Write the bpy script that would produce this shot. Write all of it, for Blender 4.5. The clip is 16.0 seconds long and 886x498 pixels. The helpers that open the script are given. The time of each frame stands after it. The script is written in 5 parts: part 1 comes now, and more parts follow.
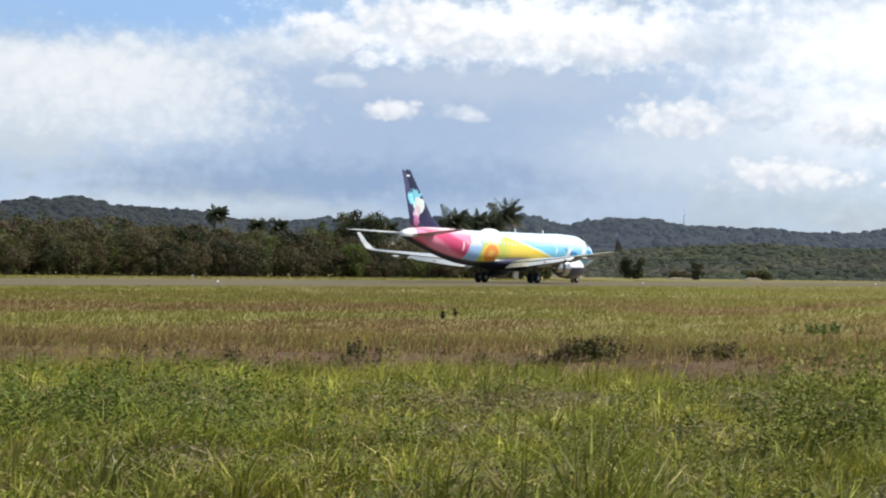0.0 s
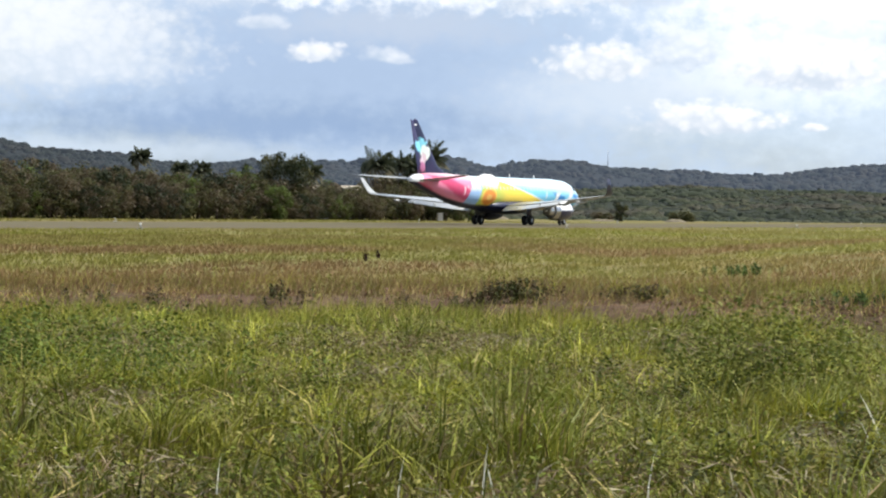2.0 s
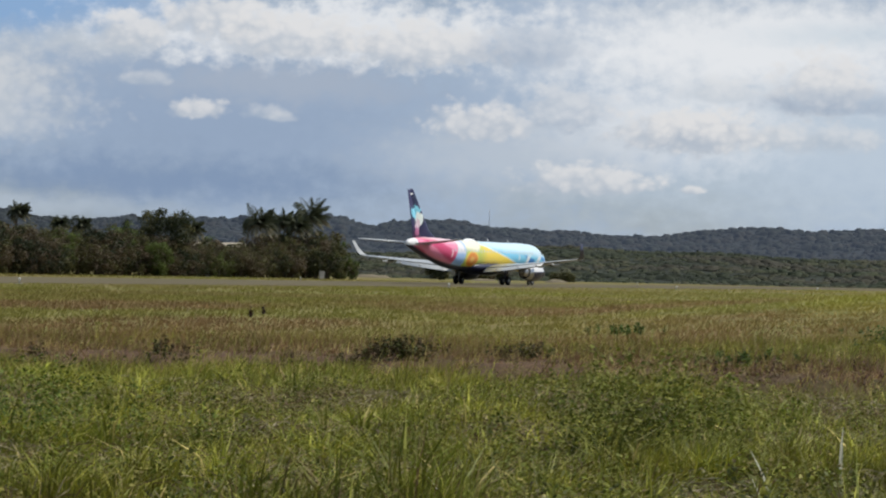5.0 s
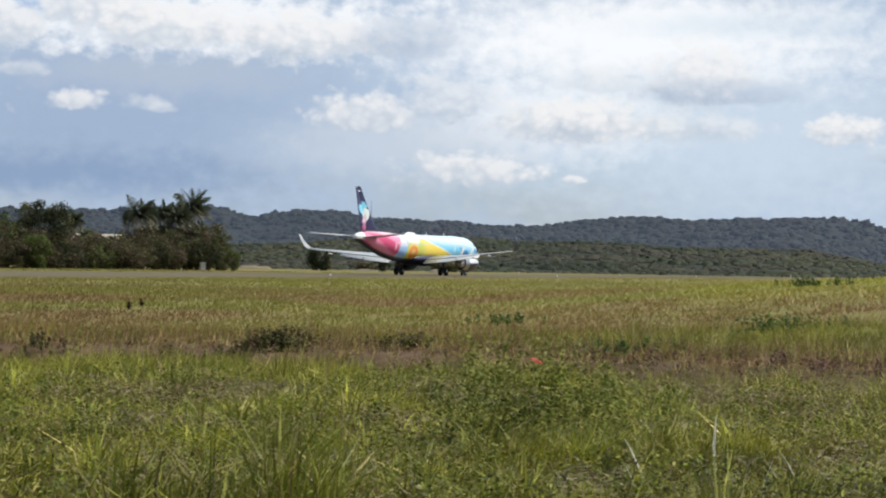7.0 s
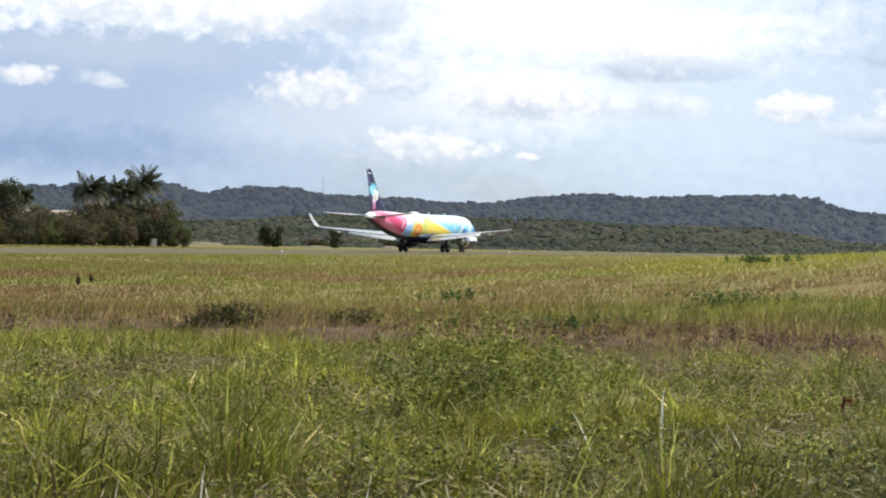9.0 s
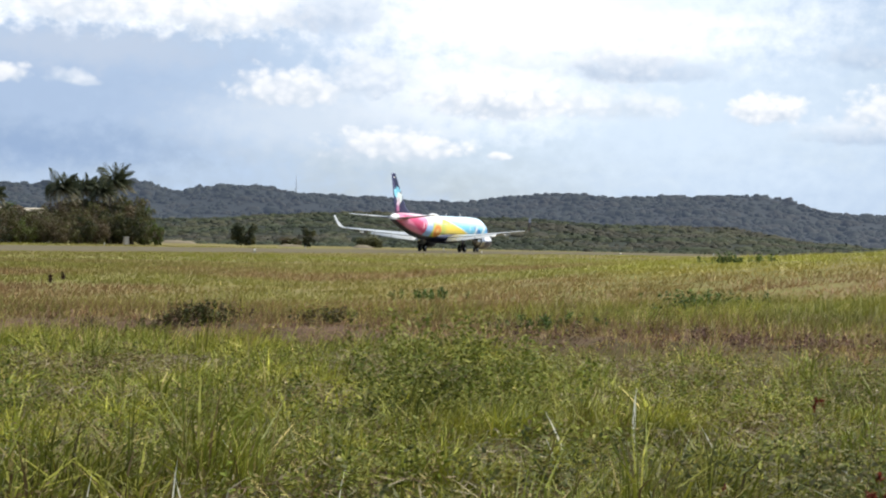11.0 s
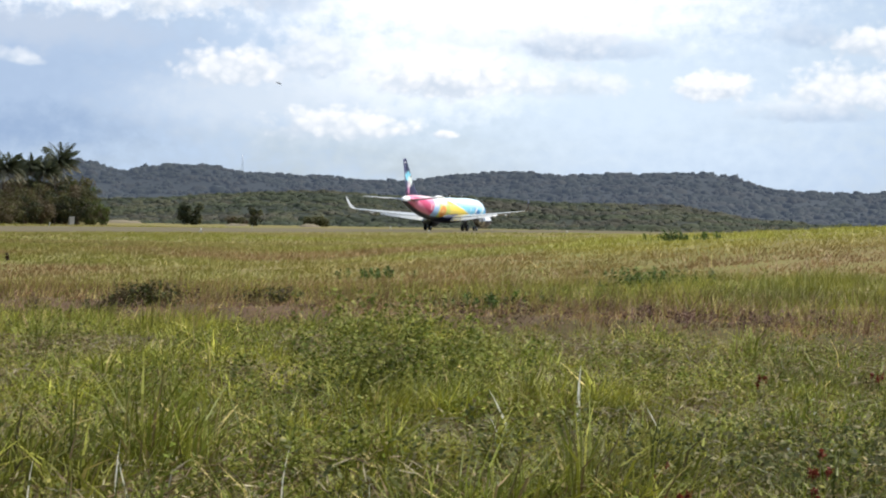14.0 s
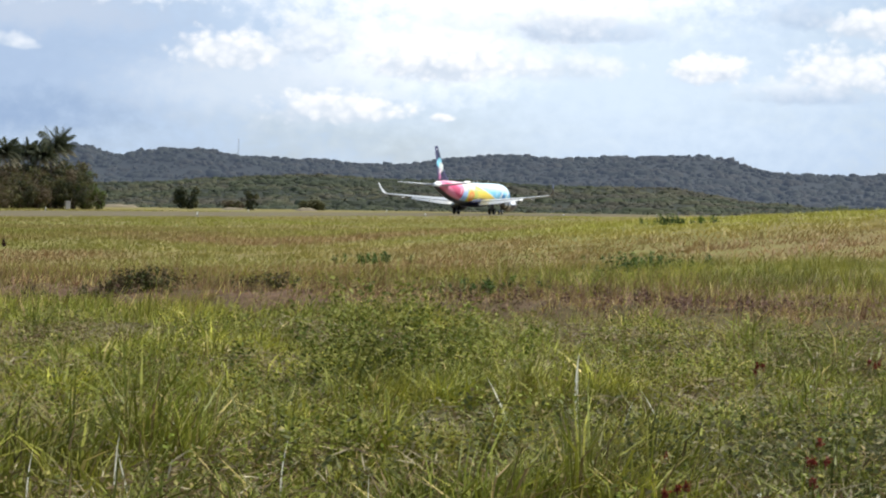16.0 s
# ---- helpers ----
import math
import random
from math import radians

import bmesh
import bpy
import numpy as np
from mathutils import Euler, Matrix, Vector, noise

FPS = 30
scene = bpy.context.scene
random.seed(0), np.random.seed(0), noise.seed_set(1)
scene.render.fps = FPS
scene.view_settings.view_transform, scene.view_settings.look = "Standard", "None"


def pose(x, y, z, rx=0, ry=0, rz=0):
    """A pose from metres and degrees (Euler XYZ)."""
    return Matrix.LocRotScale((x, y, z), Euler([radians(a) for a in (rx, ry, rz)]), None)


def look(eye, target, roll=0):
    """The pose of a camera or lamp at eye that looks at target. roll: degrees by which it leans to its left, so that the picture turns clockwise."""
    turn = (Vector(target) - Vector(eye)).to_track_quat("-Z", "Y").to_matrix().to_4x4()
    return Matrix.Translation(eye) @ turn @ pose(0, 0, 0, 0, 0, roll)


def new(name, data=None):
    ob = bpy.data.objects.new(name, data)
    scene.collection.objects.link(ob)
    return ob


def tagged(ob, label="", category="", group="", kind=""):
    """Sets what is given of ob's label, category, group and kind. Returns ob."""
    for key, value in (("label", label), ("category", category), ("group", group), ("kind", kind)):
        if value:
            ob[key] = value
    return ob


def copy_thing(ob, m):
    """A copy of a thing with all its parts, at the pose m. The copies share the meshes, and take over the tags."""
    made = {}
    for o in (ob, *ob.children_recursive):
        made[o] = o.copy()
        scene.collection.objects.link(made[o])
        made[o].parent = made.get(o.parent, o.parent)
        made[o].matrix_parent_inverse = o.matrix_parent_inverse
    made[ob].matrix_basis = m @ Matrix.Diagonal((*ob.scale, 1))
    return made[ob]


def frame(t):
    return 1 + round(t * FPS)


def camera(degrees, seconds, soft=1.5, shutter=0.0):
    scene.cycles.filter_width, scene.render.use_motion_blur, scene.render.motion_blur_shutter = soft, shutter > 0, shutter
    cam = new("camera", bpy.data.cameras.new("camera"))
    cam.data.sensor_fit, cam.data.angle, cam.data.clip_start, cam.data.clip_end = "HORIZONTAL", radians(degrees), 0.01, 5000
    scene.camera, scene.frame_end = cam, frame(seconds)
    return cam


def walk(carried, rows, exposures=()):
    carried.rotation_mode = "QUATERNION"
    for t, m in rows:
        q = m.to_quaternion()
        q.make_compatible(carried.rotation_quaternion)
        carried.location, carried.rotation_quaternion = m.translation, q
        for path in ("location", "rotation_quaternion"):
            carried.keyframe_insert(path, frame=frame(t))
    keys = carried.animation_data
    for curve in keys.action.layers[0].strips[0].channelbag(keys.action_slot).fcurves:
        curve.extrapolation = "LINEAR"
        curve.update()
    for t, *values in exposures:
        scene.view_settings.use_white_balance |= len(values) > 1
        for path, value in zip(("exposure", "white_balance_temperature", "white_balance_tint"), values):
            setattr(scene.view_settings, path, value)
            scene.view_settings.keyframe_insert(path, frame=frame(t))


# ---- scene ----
# ---- camera ----
FOV = 24.2
cam = camera(FOV, 16.0, soft=2.1, shutter=0.5)
EYE = 1.186


def aim(yaw, pitch, roll, dx=0.0, dz=0.0):
    """Pose from compass turn to the right, tilt up and lean, in degrees."""
    y, p = radians(yaw), radians(pitch)
    way = Vector((math.sin(y) * math.cos(p), math.cos(y) * math.cos(p), math.sin(p)))
    eye = Vector((dx, 0, EYE + dz))
    return look(eye, eye + way * 100, roll)


PATH = [
    (0.0, -1.52, 0.58, 0.81, -0.018, 0.021),
    (0.5, -1.08, 0.53, 0.76, 0.006, 0.012),
    (1.0, -0.52, 0.19, 0.78, -0.003, 0.015),
    (1.5, 0.02, -0.38, 0.74, -0.002, 0.024),
    (2.0, 0.59, -1.0, 0.71, 0.015, 0.025),
    (2.5, 1.22, -1.3, 0.77, -0.002, 0.03),
    (3.0, 1.78, -1.19, 0.87, -0.024, 0.025),
    (3.5, 2.22, -0.67, 1.14, -0.043, 0.021),
    (6.0, 5.44, 0.98, 1.03, -0.074, -0.017),
    (6.5, 6.36, 0.73, 0.97, -0.046, -0.013),
    (7.0, 7.13, 0.48, 0.93, -0.027, -0.003),
    (7.5, 7.74, 0.22, 0.87, -0.02, -0.005),
    (8.0, 8.17, 0.01, 0.9, -0.018, -0.006),
    (8.5, 8.39, -0.12, 0.86, -0.004, -0.007),
    (9.0, 8.47, -0.14, 1.0, -0.002, -0.026),
    (11.5, 9.51, -0.18, 1.2, -0.006, -0.023),
    (12.0, 9.83, -0.25, 1.17, 0.004, -0.029),
    (12.5, 10.15, -0.35, 1.17, 0.006, -0.027),
    (13.0, 10.42, -0.45, 1.16, 0.016, -0.028),
    (13.5, 10.62, -0.58, 1.08, 0.01, -0.023),
    (14.0, 10.7, -0.72, 0.96, 0.016, -0.016),
    (14.5, 10.74, -0.84, 0.98, 0.017, -0.007),
    (15.0, 10.75, -0.97, 0.99, 0.006, 0.002),
    (15.5, 10.75, -1.08, 0.9, -0.0, 0.008),
    (16.0, 10.81, -1.18, 0.84, 0.005, 0.019),
]
EXPOSURE = [(0.0, 0.26), (1.0, 0.16), (1.5, 0.21), (2.0, 0.42), (2.5, 0.41), (3.0, 0.28), (3.5, 0.14), (5.8, -0.31), (6.0, -0.29), (6.5, -0.11), (7.0, 0.06), (7.5, 0.26), (8.0, 0.28), (8.5, 0.41), (9.0, 0.36), (11.5, 0.36), (16.0, 0.39)]
walk(cam, [(r[0], aim(*r[1:])) for r in PATH], EXPOSURE)

# ---- light: sun, sky and clouds ----
SUN_AZ, SUN_EL = 75.0, 52.0          # compass turn to the right of +y, height


class X:
    """A value in a node tree, with arithmetic that adds Math nodes."""

    def __init__(self, tree, sock):
        self.t, self.s = tree, sock

    def op(self, kind, *others, clamp=False):
        n = self.t.nodes.new("ShaderNodeMath")
        n.operation, n.use_clamp = kind, clamp
        for i, o in enumerate((self, *others)):
            if isinstance(o, X):
                self.t.links.new(o.s, n.inputs[i])
            else:
                n.inputs[i].default_value = o
        return X(self.t, n.outputs[0])

    def __add__(self, o): return self.op("ADD", o)
    def __sub__(self, o): return self.op("SUBTRACT", o)
    def __mul__(self, o): return self.op("MULTIPLY", o)
    def __truediv__(self, o): return self.op("DIVIDE", o)
    def __neg__(self): return self.op("MULTIPLY", -1.0)

    def step(self, lo, hi):
        """0 below lo, 1 above hi, smooth between."""
        n = self.t.nodes.new("ShaderNodeMapRange")
        n.interpolation_type = "SMOOTHSTEP"
        self.t.links.new(self.s, n.inputs[0])
        a, b = (0, 1) if hi > lo else (1, 0)
        for i, v in ((1, min(lo, hi)), (2, max(lo, hi)), (3, a), (4, b)):
            n.inputs[i].default_value = v
        return X(self.t, n.outputs[0])


def node(tree, kind, **inputs):
    n = tree.nodes.new(kind)
    for k, v in inputs.items():
        key = k.replace("_", " ")
        if isinstance(v, X):
            tree.links.new(v.s, n.inputs[key])
        else:
            n.inputs[key].default_value = v
    return n


def blend(tree, fac, a, b, how="MIX"):
    n = tree.nodes.new("ShaderNodeMix")
    n.data_type, n.blend_type, n.clamp_factor = "RGBA", how, True
    for i, v in ((0, fac), (6, a), (7, b)):
        if isinstance(v, X):
            tree.links.new(v.s, n.inputs[i])
        elif i:
            n.inputs[i].default_value = (*v, 1)
        else:
            n.inputs[i].default_value = v
    return X(tree, n.outputs[2])


def fbm(tree, vec, scale, detail=4.0, rough=0.55, color=False):
    n = node(tree, "ShaderNodeTexNoise", Scale=scale, Detail=detail, Roughness=rough)
    if vec is not None:
        tree.links.new(vec.s, n.inputs["Vector"])
    return X(tree, n.outputs["Color" if color else "Fac"])


def combine(tree, x, y, z):
    n = tree.nodes.new("ShaderNodeCombineXYZ")
    for i, v in enumerate((x, y, z)):
        if isinstance(v, X):
            tree.links.new(v.s, n.inputs[i])
        else:
            n.inputs[i].default_value = v
    return X(tree, n.outputs[0])


world = bpy.data.worlds.new("sky")
scene.world = world
world.use_nodes = True
W = world.node_tree
W.nodes.clear()
sky = W.nodes.new("ShaderNodeTexSky")
sky.sky_type, sky.sun_disc = "NISHITA", False
sky.sun_elevation, sky.sun_rotation = radians(SUN_EL), radians(SUN_AZ)
sky.air_density, sky.dust_density, sky.ozone_density = 1.0, 0.6, 2.0
coord = W.nodes.new("ShaderNodeTexCoord")
split = W.nodes.new("ShaderNodeSeparateXYZ")
W.links.new(coord.outputs["Generated"], split.inputs[0])
dx, dy, dz = (X(W, split.outputs[i]) for i in range(3))
azim = dx.op("ARCTAN2", dy) * (180 / math.pi)      # degrees to the right of +y
elev = dz.op("ARCSINE") * (180 / math.pi)
flat = combine(W, azim, elev * 1.25, 0.0)
# ragged edges at two sizes, whole degrees across
r1 = node(W, "ShaderNodeTexNoise", Scale=1.1, Detail=5.0, Roughness=0.54)
W.links.new(flat.s, r1.inputs["Vector"])
rag = W.nodes.new("ShaderNodeVectorMath")
rag.operation = "SUBTRACT"
W.links.new(r1.outputs["Color"], rag.inputs[0])
rag.inputs[1].default_value = (0.5, 0.5, 0.5)
puff = fbm(W, flat, 1.9, 6.0, 0.54)
veil = fbm(W, combine(W, azim * 0.35, elev, 3.0), 0.33, 6.0, 0.55)
above = dz.step(-0.02, 0.12)

# clear sky, brought to the clip's hazy daylight
base = W.nodes.new("ShaderNodeVectorMath")
base.operation = "SCALE"
W.links.new(sky.outputs[0], base.inputs[0])
base.inputs["Scale"].default_value = 0.075
SKY = X(W, base.outputs[0])
# broken cloud sheet over the whole dome: grey-blue bellies, white tops
sheet = (veil + (puff - 0.5) * 0.35).step(0.24, 0.60)
SKY = blend(W, sheet * 0.55 + 0.4, SKY, (0.52, 0.65, 0.84))


def cloud(az, el, w, h, tone, soft=0.5, dense=0.95, ragged=1.0):
    """One cloud in the sky: its middle and half sizes in degrees, its grey, how soft its rim is."""
    global SKY
    v = W.nodes.new("ShaderNodeVectorMath")
    v.operation = "MULTIPLY_ADD"
    W.links.new(rag.outputs[0], v.inputs[0])
    k = ragged * min(2.2, 3.0 * min(w, h) ** 0.7)
    v.inputs[1].default_value = (k * 1.3, k, 0)
    W.links.new(flat.s, v.inputs[2])
    s = W.nodes.new("ShaderNodeVectorMath")
    s.operation = "SUBTRACT"
    W.links.new(v.outputs[0], s.inputs[0])
    s.inputs[1].default_value = (az, el * 1.25, 0)
    m = W.nodes.new("ShaderNodeVectorMath")
    m.operation = "MULTIPLY"
    W.links.new(s.outputs[0], m.inputs[0])
    m.inputs[1].default_value = (1 / w, 1 / (h * 1.25), 0)
    ln = W.nodes.new("ShaderNodeVectorMath")
    ln.operation = "LENGTH"
    W.links.new(m.outputs[0], ln.inputs[0])
    d = X(W, ln.outputs["Value"]) + (puff - 0.5) * (1.5 * ragged)
    SKY = blend(W, d.step(1.0 + soft * 0.5, 1.0 - soft) * dense, SKY, tone)


BELLY = (0.64, 0.73, 0.86)
WHITE, PALE, RAIN, BLUE = (1.10, 1.13, 1.17), (0.80, 0.85, 0.90), (0.40, 0.52, 0.72), (0.34, 0.56, 0.90)
cloud(14.85, 3.91, 9.72, 3.29, (0.70, 0.82, 0.96), 0.90, 0.95, 0.65)
cloud(-2.57, 3.87, 8.15, 2.98, RAIN, 0.90, 0.85, 0.65)
cloud(-4.12, 2.47, 6.58, 0.66, (0.28, 0.40, 0.62), 0.90, 0.75, 0.65)
cloud(-9.83, 7.14, 7.21, 1.18, BLUE, 0.70, 0.90, 0.65)
cloud(-11.99, 4.76, 5.17, 1.49, PALE, 0.70, 0.90, 0.65)
cloud(-11.53, 5.63, 4.39, 0.63, (0.92, 0.95, 0.98), 0.80, 0.45, 0.65)
cloud(-9.27, 3.89, 2.24, 0.53, BELLY, 0.80, 0.75, 0.65)
cloud(-13.22, 3.25, 2.51, 0.63, (0.62, 0.68, 0.74), 0.80, 0.70, 0.65)
cloud(-5.74, 6.10, 2.66, 0.47, PALE, 0.80, 0.70, 0.65)
cloud(0.68, 6.58, 6.58, 0.97, WHITE, 0.60, 0.90, 1.00)
cloud(-0.71, 5.15, 4.08, 0.63, (0.55, 0.63, 0.76), 0.80, 0.70, 0.65)
cloud(-9.91, 1.61, 6.58, 0.41, (0.62, 0.72, 0.84), 0.90, 0.80, 0.65)
cloud(12.30, 6.38, 7.37, 1.65, WHITE, 0.80, 0.97, 0.65)
cloud(9.83, 4.14, 3.76, 1.18, WHITE, 0.80, 0.70, 0.65)
cloud(5.77, 3.30, 4.08, 1.10, (0.70, 0.78, 0.88), 0.80, 0.70, 0.65)
cloud(15.59, 6.67, 3.61, 0.34, (0.62, 0.78, 0.92), 0.90, 0.40, 0.65)
# heaped clouds: billows at two sizes, bright tops over grey flat bases
def billow(scale):
    n = W.nodes.new("ShaderNodeTexVoronoi")
    n.voronoi_dimensions = "2D"
    n.inputs["Scale"].default_value = scale
    v = W.nodes.new("ShaderNodeVectorMath")
    v.operation = "MULTIPLY_ADD"
    W.links.new(rag.outputs[0], v.inputs[0])
    v.inputs[1].default_value = (0.55, 0.55, 0)
    W.links.new(flat.s, v.inputs[2])
    W.links.new(v.outputs[0], n.inputs["Vector"])
    return X(W, n.outputs["Distance"])


lump = billow(1.5) * 0.6 + billow(3.6) * 0.4


def heap(az, el, w, h, kind):
    """One heaped cloud: its middle and half sizes in degrees."""
    global SKY
    base, top, dense, edge = {"W": ((0.62, 0.70, 0.81), (1.03, 1.03, 1.04), 0.80, 0.45), "P": ((0.62, 0.71, 0.82), (0.93, 0.96, 1.00), 0.48, 0.65),
                              "B": ((0.55, 0.65, 0.79), (0.90, 0.94, 1.00), 0.75, 0.45), "G": ((0.42, 0.53, 0.70), (0.62, 0.71, 0.84), 0.60, 0.65)}[kind]
    u, v = (azim - az) / w, (elev - el) / h
    low = v.op("MAXIMUM", v * -1.7)
    d = (u * u + low * low).op("SQRT") + (lump - 0.42) * 0.9 + (puff - 0.5) * 1.2
    lit = (v * 0.7 + u * 0.15 + 0.30 - (lump - 0.42) * 1.3 + (puff - 0.5) * 1.2).step(-0.45, 1.0)
    SKY = blend(W, d.step(1.0 + edge, 1.0 - edge * 0.6) * dense, SKY, blend(W, lit, base, top))


for row in (
    (-11.0, 4.25, 3.7, 1.55, "P"),
    (4.85, 4.07, 1.33, 0.56, "W"),
    (7.15, 4.5, 1.18, 0.71, "B"),
    (7.79, 2.6, 1.65, 0.47, "W"),
    (-3.02, 4.33, 0.69, 0.31, "W"),
    (-4.47, 5.13, 0.56, 0.22, "P"),
    (-0.72, 4.19, 0.34, 0.14, "P"),
    (-4.88, 6.35, 0.94, 0.56, "W"),
    (-2.46, 6.82, 1.41, 0.75, "W"),
    (-0.41, 6.31, 1.88, 0.66, "W"),
    (3.19, 6.14, 1.88, 0.72, "W"),
    (6.13, 6.19, 1.18, 0.60, "G"),
    (10.85, 3.85, 1.49, 0.66, "W"),
    (12.75, 3.87, 0.71, 0.38, "P"),
    (10.72, 2.42, 0.28, 0.13, "W"),
    (14.17, 5.13, 1.18, 0.97, "W"),
    (14.79, 4.81, 1.96, 0.34, "G"),
    (13.04, 3.84, 0.75, 0.34, "P"),
    (14.65, 3.82, 0.94, 0.28, "P"),
    (17.85, 3.69, 0.82, 0.41, "W"),
    (11.39, 5.11, 0.94, 0.38, "P"),
    (10.52, 3.96, 1.88, 0.63, "W"),
    (14.11, 3.8, 1.41, 0.41, "P"),
    (18.17, 3.79, 0.91, 0.41, "W"),
    (21.73, 3.65, 1.33, 0.72, "W"),
    (20.14, 3.18, 1.18, 0.34, "P"),
    (20.91, 3.08, 1.41, 0.22, "G"),
    (-1.12, 4.31, 0.47, 0.20, "P"),
    (22.45, 4.99, 1.10, 0.47, "W"),
    (20.56, 5.22, 0.71, 0.38, "G"),
):
    heap(*row)
out = W.nodes.new("ShaderNodeOutputWorld")
bg = W.nodes.new("ShaderNodeBackground")
bg.inputs["Strength"].default_value = 0.833
W.links.new(SKY.s, bg.inputs["Color"])
W.links.new(bg.outputs[0], out.inputs["Surface"])

sun_lamp = bpy.data.lights.new("sun", "SUN")
sun_lamp.energy, sun_lamp.angle, sun_lamp.color = 5.0, radians(0.6), (1.0, 0.95, 0.86)
sun = new("sun", sun_lamp)
a, e = radians(SUN_AZ), radians(SUN_EL)
sun.matrix_world = look((math.sin(a) * math.cos(e) * 50, math.cos(a) * math.cos(e) * 50, math.sin(e) * 50), (0, 0, 0))

# ---- materials ----
def material(name):
    m = bpy.data.materials.new(name)
    m.use_nodes = True
    t = m.node_tree
    return m, t, t.nodes["Principled BSDF"]


def coords(t, which="Object"):
    return X(t, t.nodes.new("ShaderNodeTexCoord").outputs[which])


def put(t, x, bsdf, key):
    t.links.new(x.s, bsdf.inputs[key])


def relief(t, b, height, strength, distance):
    n = node(t, "ShaderNodeBump", Strength=strength, Distance=distance, Height=height)
    t.links.new(n.outputs[0], b.inputs["Normal"])


def plain(name, color, rough=0.5, metal=0.0, vary=0.12, scale=3.0, coat=0.0):
    """Painted or metal surface with soft grime at two sizes."""
    m, t, b = material(name)
    p = coords(t)
    n = (fbm(t, p, scale, 5.0) - 0.5) * 2 * vary + (fbm(t, p, scale * 9, 3.0) - 0.5) * vary + 1.0
    put(t, blend(t, 1.0, color, combine(t, n, n, n), "MULTIPLY"), b, "Base Color")
    put(t, (fbm(t, p, scale * 2, 4.0) - 0.5) * 0.3 + rough, b, "Roughness")
    b.inputs["Metallic"].default_value = metal
    b.inputs["Coat Weight"].default_value = coat
    return m


def tinted(name, rough=0.55, translucent=0.25, mottling=0.25, scale=0.6):
    """Leaves and blades: colour from each mesh's own tint, mottled, letting light through."""
    m, t, b = material(name)
    at = t.nodes.new("ShaderNodeAttribute")
    at.attribute_name = "tint"
    geo = t.nodes.new("ShaderNodeNewGeometry")
    p = X(t, geo.outputs["Position"])
    n = (fbm(t, p, scale, 4.0) - 0.5) * 2 * mottling + 1.0
    col = blend(t, 1.0, X(t, at.outputs["Color"]), combine(t, n, n, n), "MULTIPLY")
    put(t, col, b, "Base Color")
    b.inputs["Roughness"].default_value = rough
    b.inputs["Specular IOR Level"].default_value = 0.2
    if translucent:
        tr = t.nodes.new("ShaderNodeBsdfTranslucent")
        t.links.new(col.s, tr.inputs["Color"])
        mx = t.nodes.new("ShaderNodeMixShader")
        mx.inputs[0].default_value = translucent
        o = t.nodes["Material Output"]
        t.links.new(b.outputs[0], mx.inputs[1])
        t.links.new(tr.outputs[0], mx.inputs[2])
        t.links.new(mx.outputs[0], o.inputs["Surface"])
    return m


def mesh_np(name, verts, faces, mat, tint=None, smooth=False):
    """A mesh object from arrays: verts n x 3, faces m x k, tint n x 3."""
    me = bpy.data.meshes.new(name)
    verts, faces = np.asarray(verts, np.float32), np.asarray(faces, np.int32)
    m, k = faces.shape
    me.vertices.add(len(verts))
    me.vertices.foreach_set("co", verts.ravel())
    me.loops.add(m * k)
    me.loops.foreach_set("vertex_index", faces.ravel())
    me.polygons.add(m)
    me.polygons.foreach_set("loop_start", np.arange(0, m * k, k, dtype=np.int32))
    me.polygons.foreach_set("use_smooth", np.full(m, smooth))
    if tint is not None:
        at = me.color_attributes.new("tint", "FLOAT_COLOR", "POINT")
        rgba = np.ones((len(verts), 4), np.float32)
        rgba[:, :3] = tint
        at.data.foreach_set("color", rgba.ravel())
    me.update(calc_edges=True)
    me.validate()
    me.materials.append(mat)
    return new(name, me)


def part(name, bm, mat, parent=None, label="", smooth=True):
    """One bmesh as one mesh object under a thing or part."""
    me = bpy.data.meshes.new(name)
    bm.normal_update()
    bm.to_mesh(me)
    bm.free()
    me.materials.append(mat)
    if smooth:
        me.polygons.foreach_set("use_smooth", [True] * len(me.polygons))
    ob = new(name, me)
    ob.parent = parent
    if label:
        ob["label"] = label
    return ob


def ground_mat():
    m, t, b = material("field_soil")
    geo = t.nodes.new("ShaderNodeNewGeometry")
    p = X(t, geo.outputs["Position"])
    n1, n2, n3 = fbm(t, p, 0.05, 5.0), fbm(t, p, 0.6, 5.0), fbm(t, p, 7.0, 4.0)
    c = blend(t, n1.step(0.4, 0.6), (0.070, 0.064, 0.026), (0.090, 0.064, 0.034))
    c = blend(t, n2.step(0.42, 0.66) * 0.7, c, (0.052, 0.055, 0.020))
    c = blend(t, n3.step(0.45, 0.7) * 0.5, c, (0.115, 0.082, 0.048))
    ln = t.nodes.new("ShaderNodeVectorMath")
    ln.operation = "LENGTH"
    t.links.new(p.s, ln.inputs[0])
    far = X(t, ln.outputs["Value"]) + (fbm(t, p, 0.3, 3.0) - 0.5) * 5.0
    mat_ = blend(t, n1.step(0.4, 0.6), (0.150, 0.138, 0.050), (0.175, 0.132, 0.062))
    mat_ = blend(t, n2.step(0.4, 0.7) * 0.6, mat_, (0.165, 0.165, 0.050))
    bank = blend(t, n3.step(0.4, 0.65), (0.088, 0.056, 0.036), (0.135, 0.090, 0.058))
    c = blend(t, far.step(29.0, 32.0) * (n2.step(0.35, 0.55) * 0.6 + 0.4), c, bank)
    c = blend(t, far.step(36.0, 40.0), c, mat_)
    put(t, c, b, "Base Color")
    b.inputs["Roughness"].default_value = 1.0
    b.inputs["Specular IOR Level"].default_value = 0.05
    relief(t, b, n3, 0.6, 0.05)
    return m


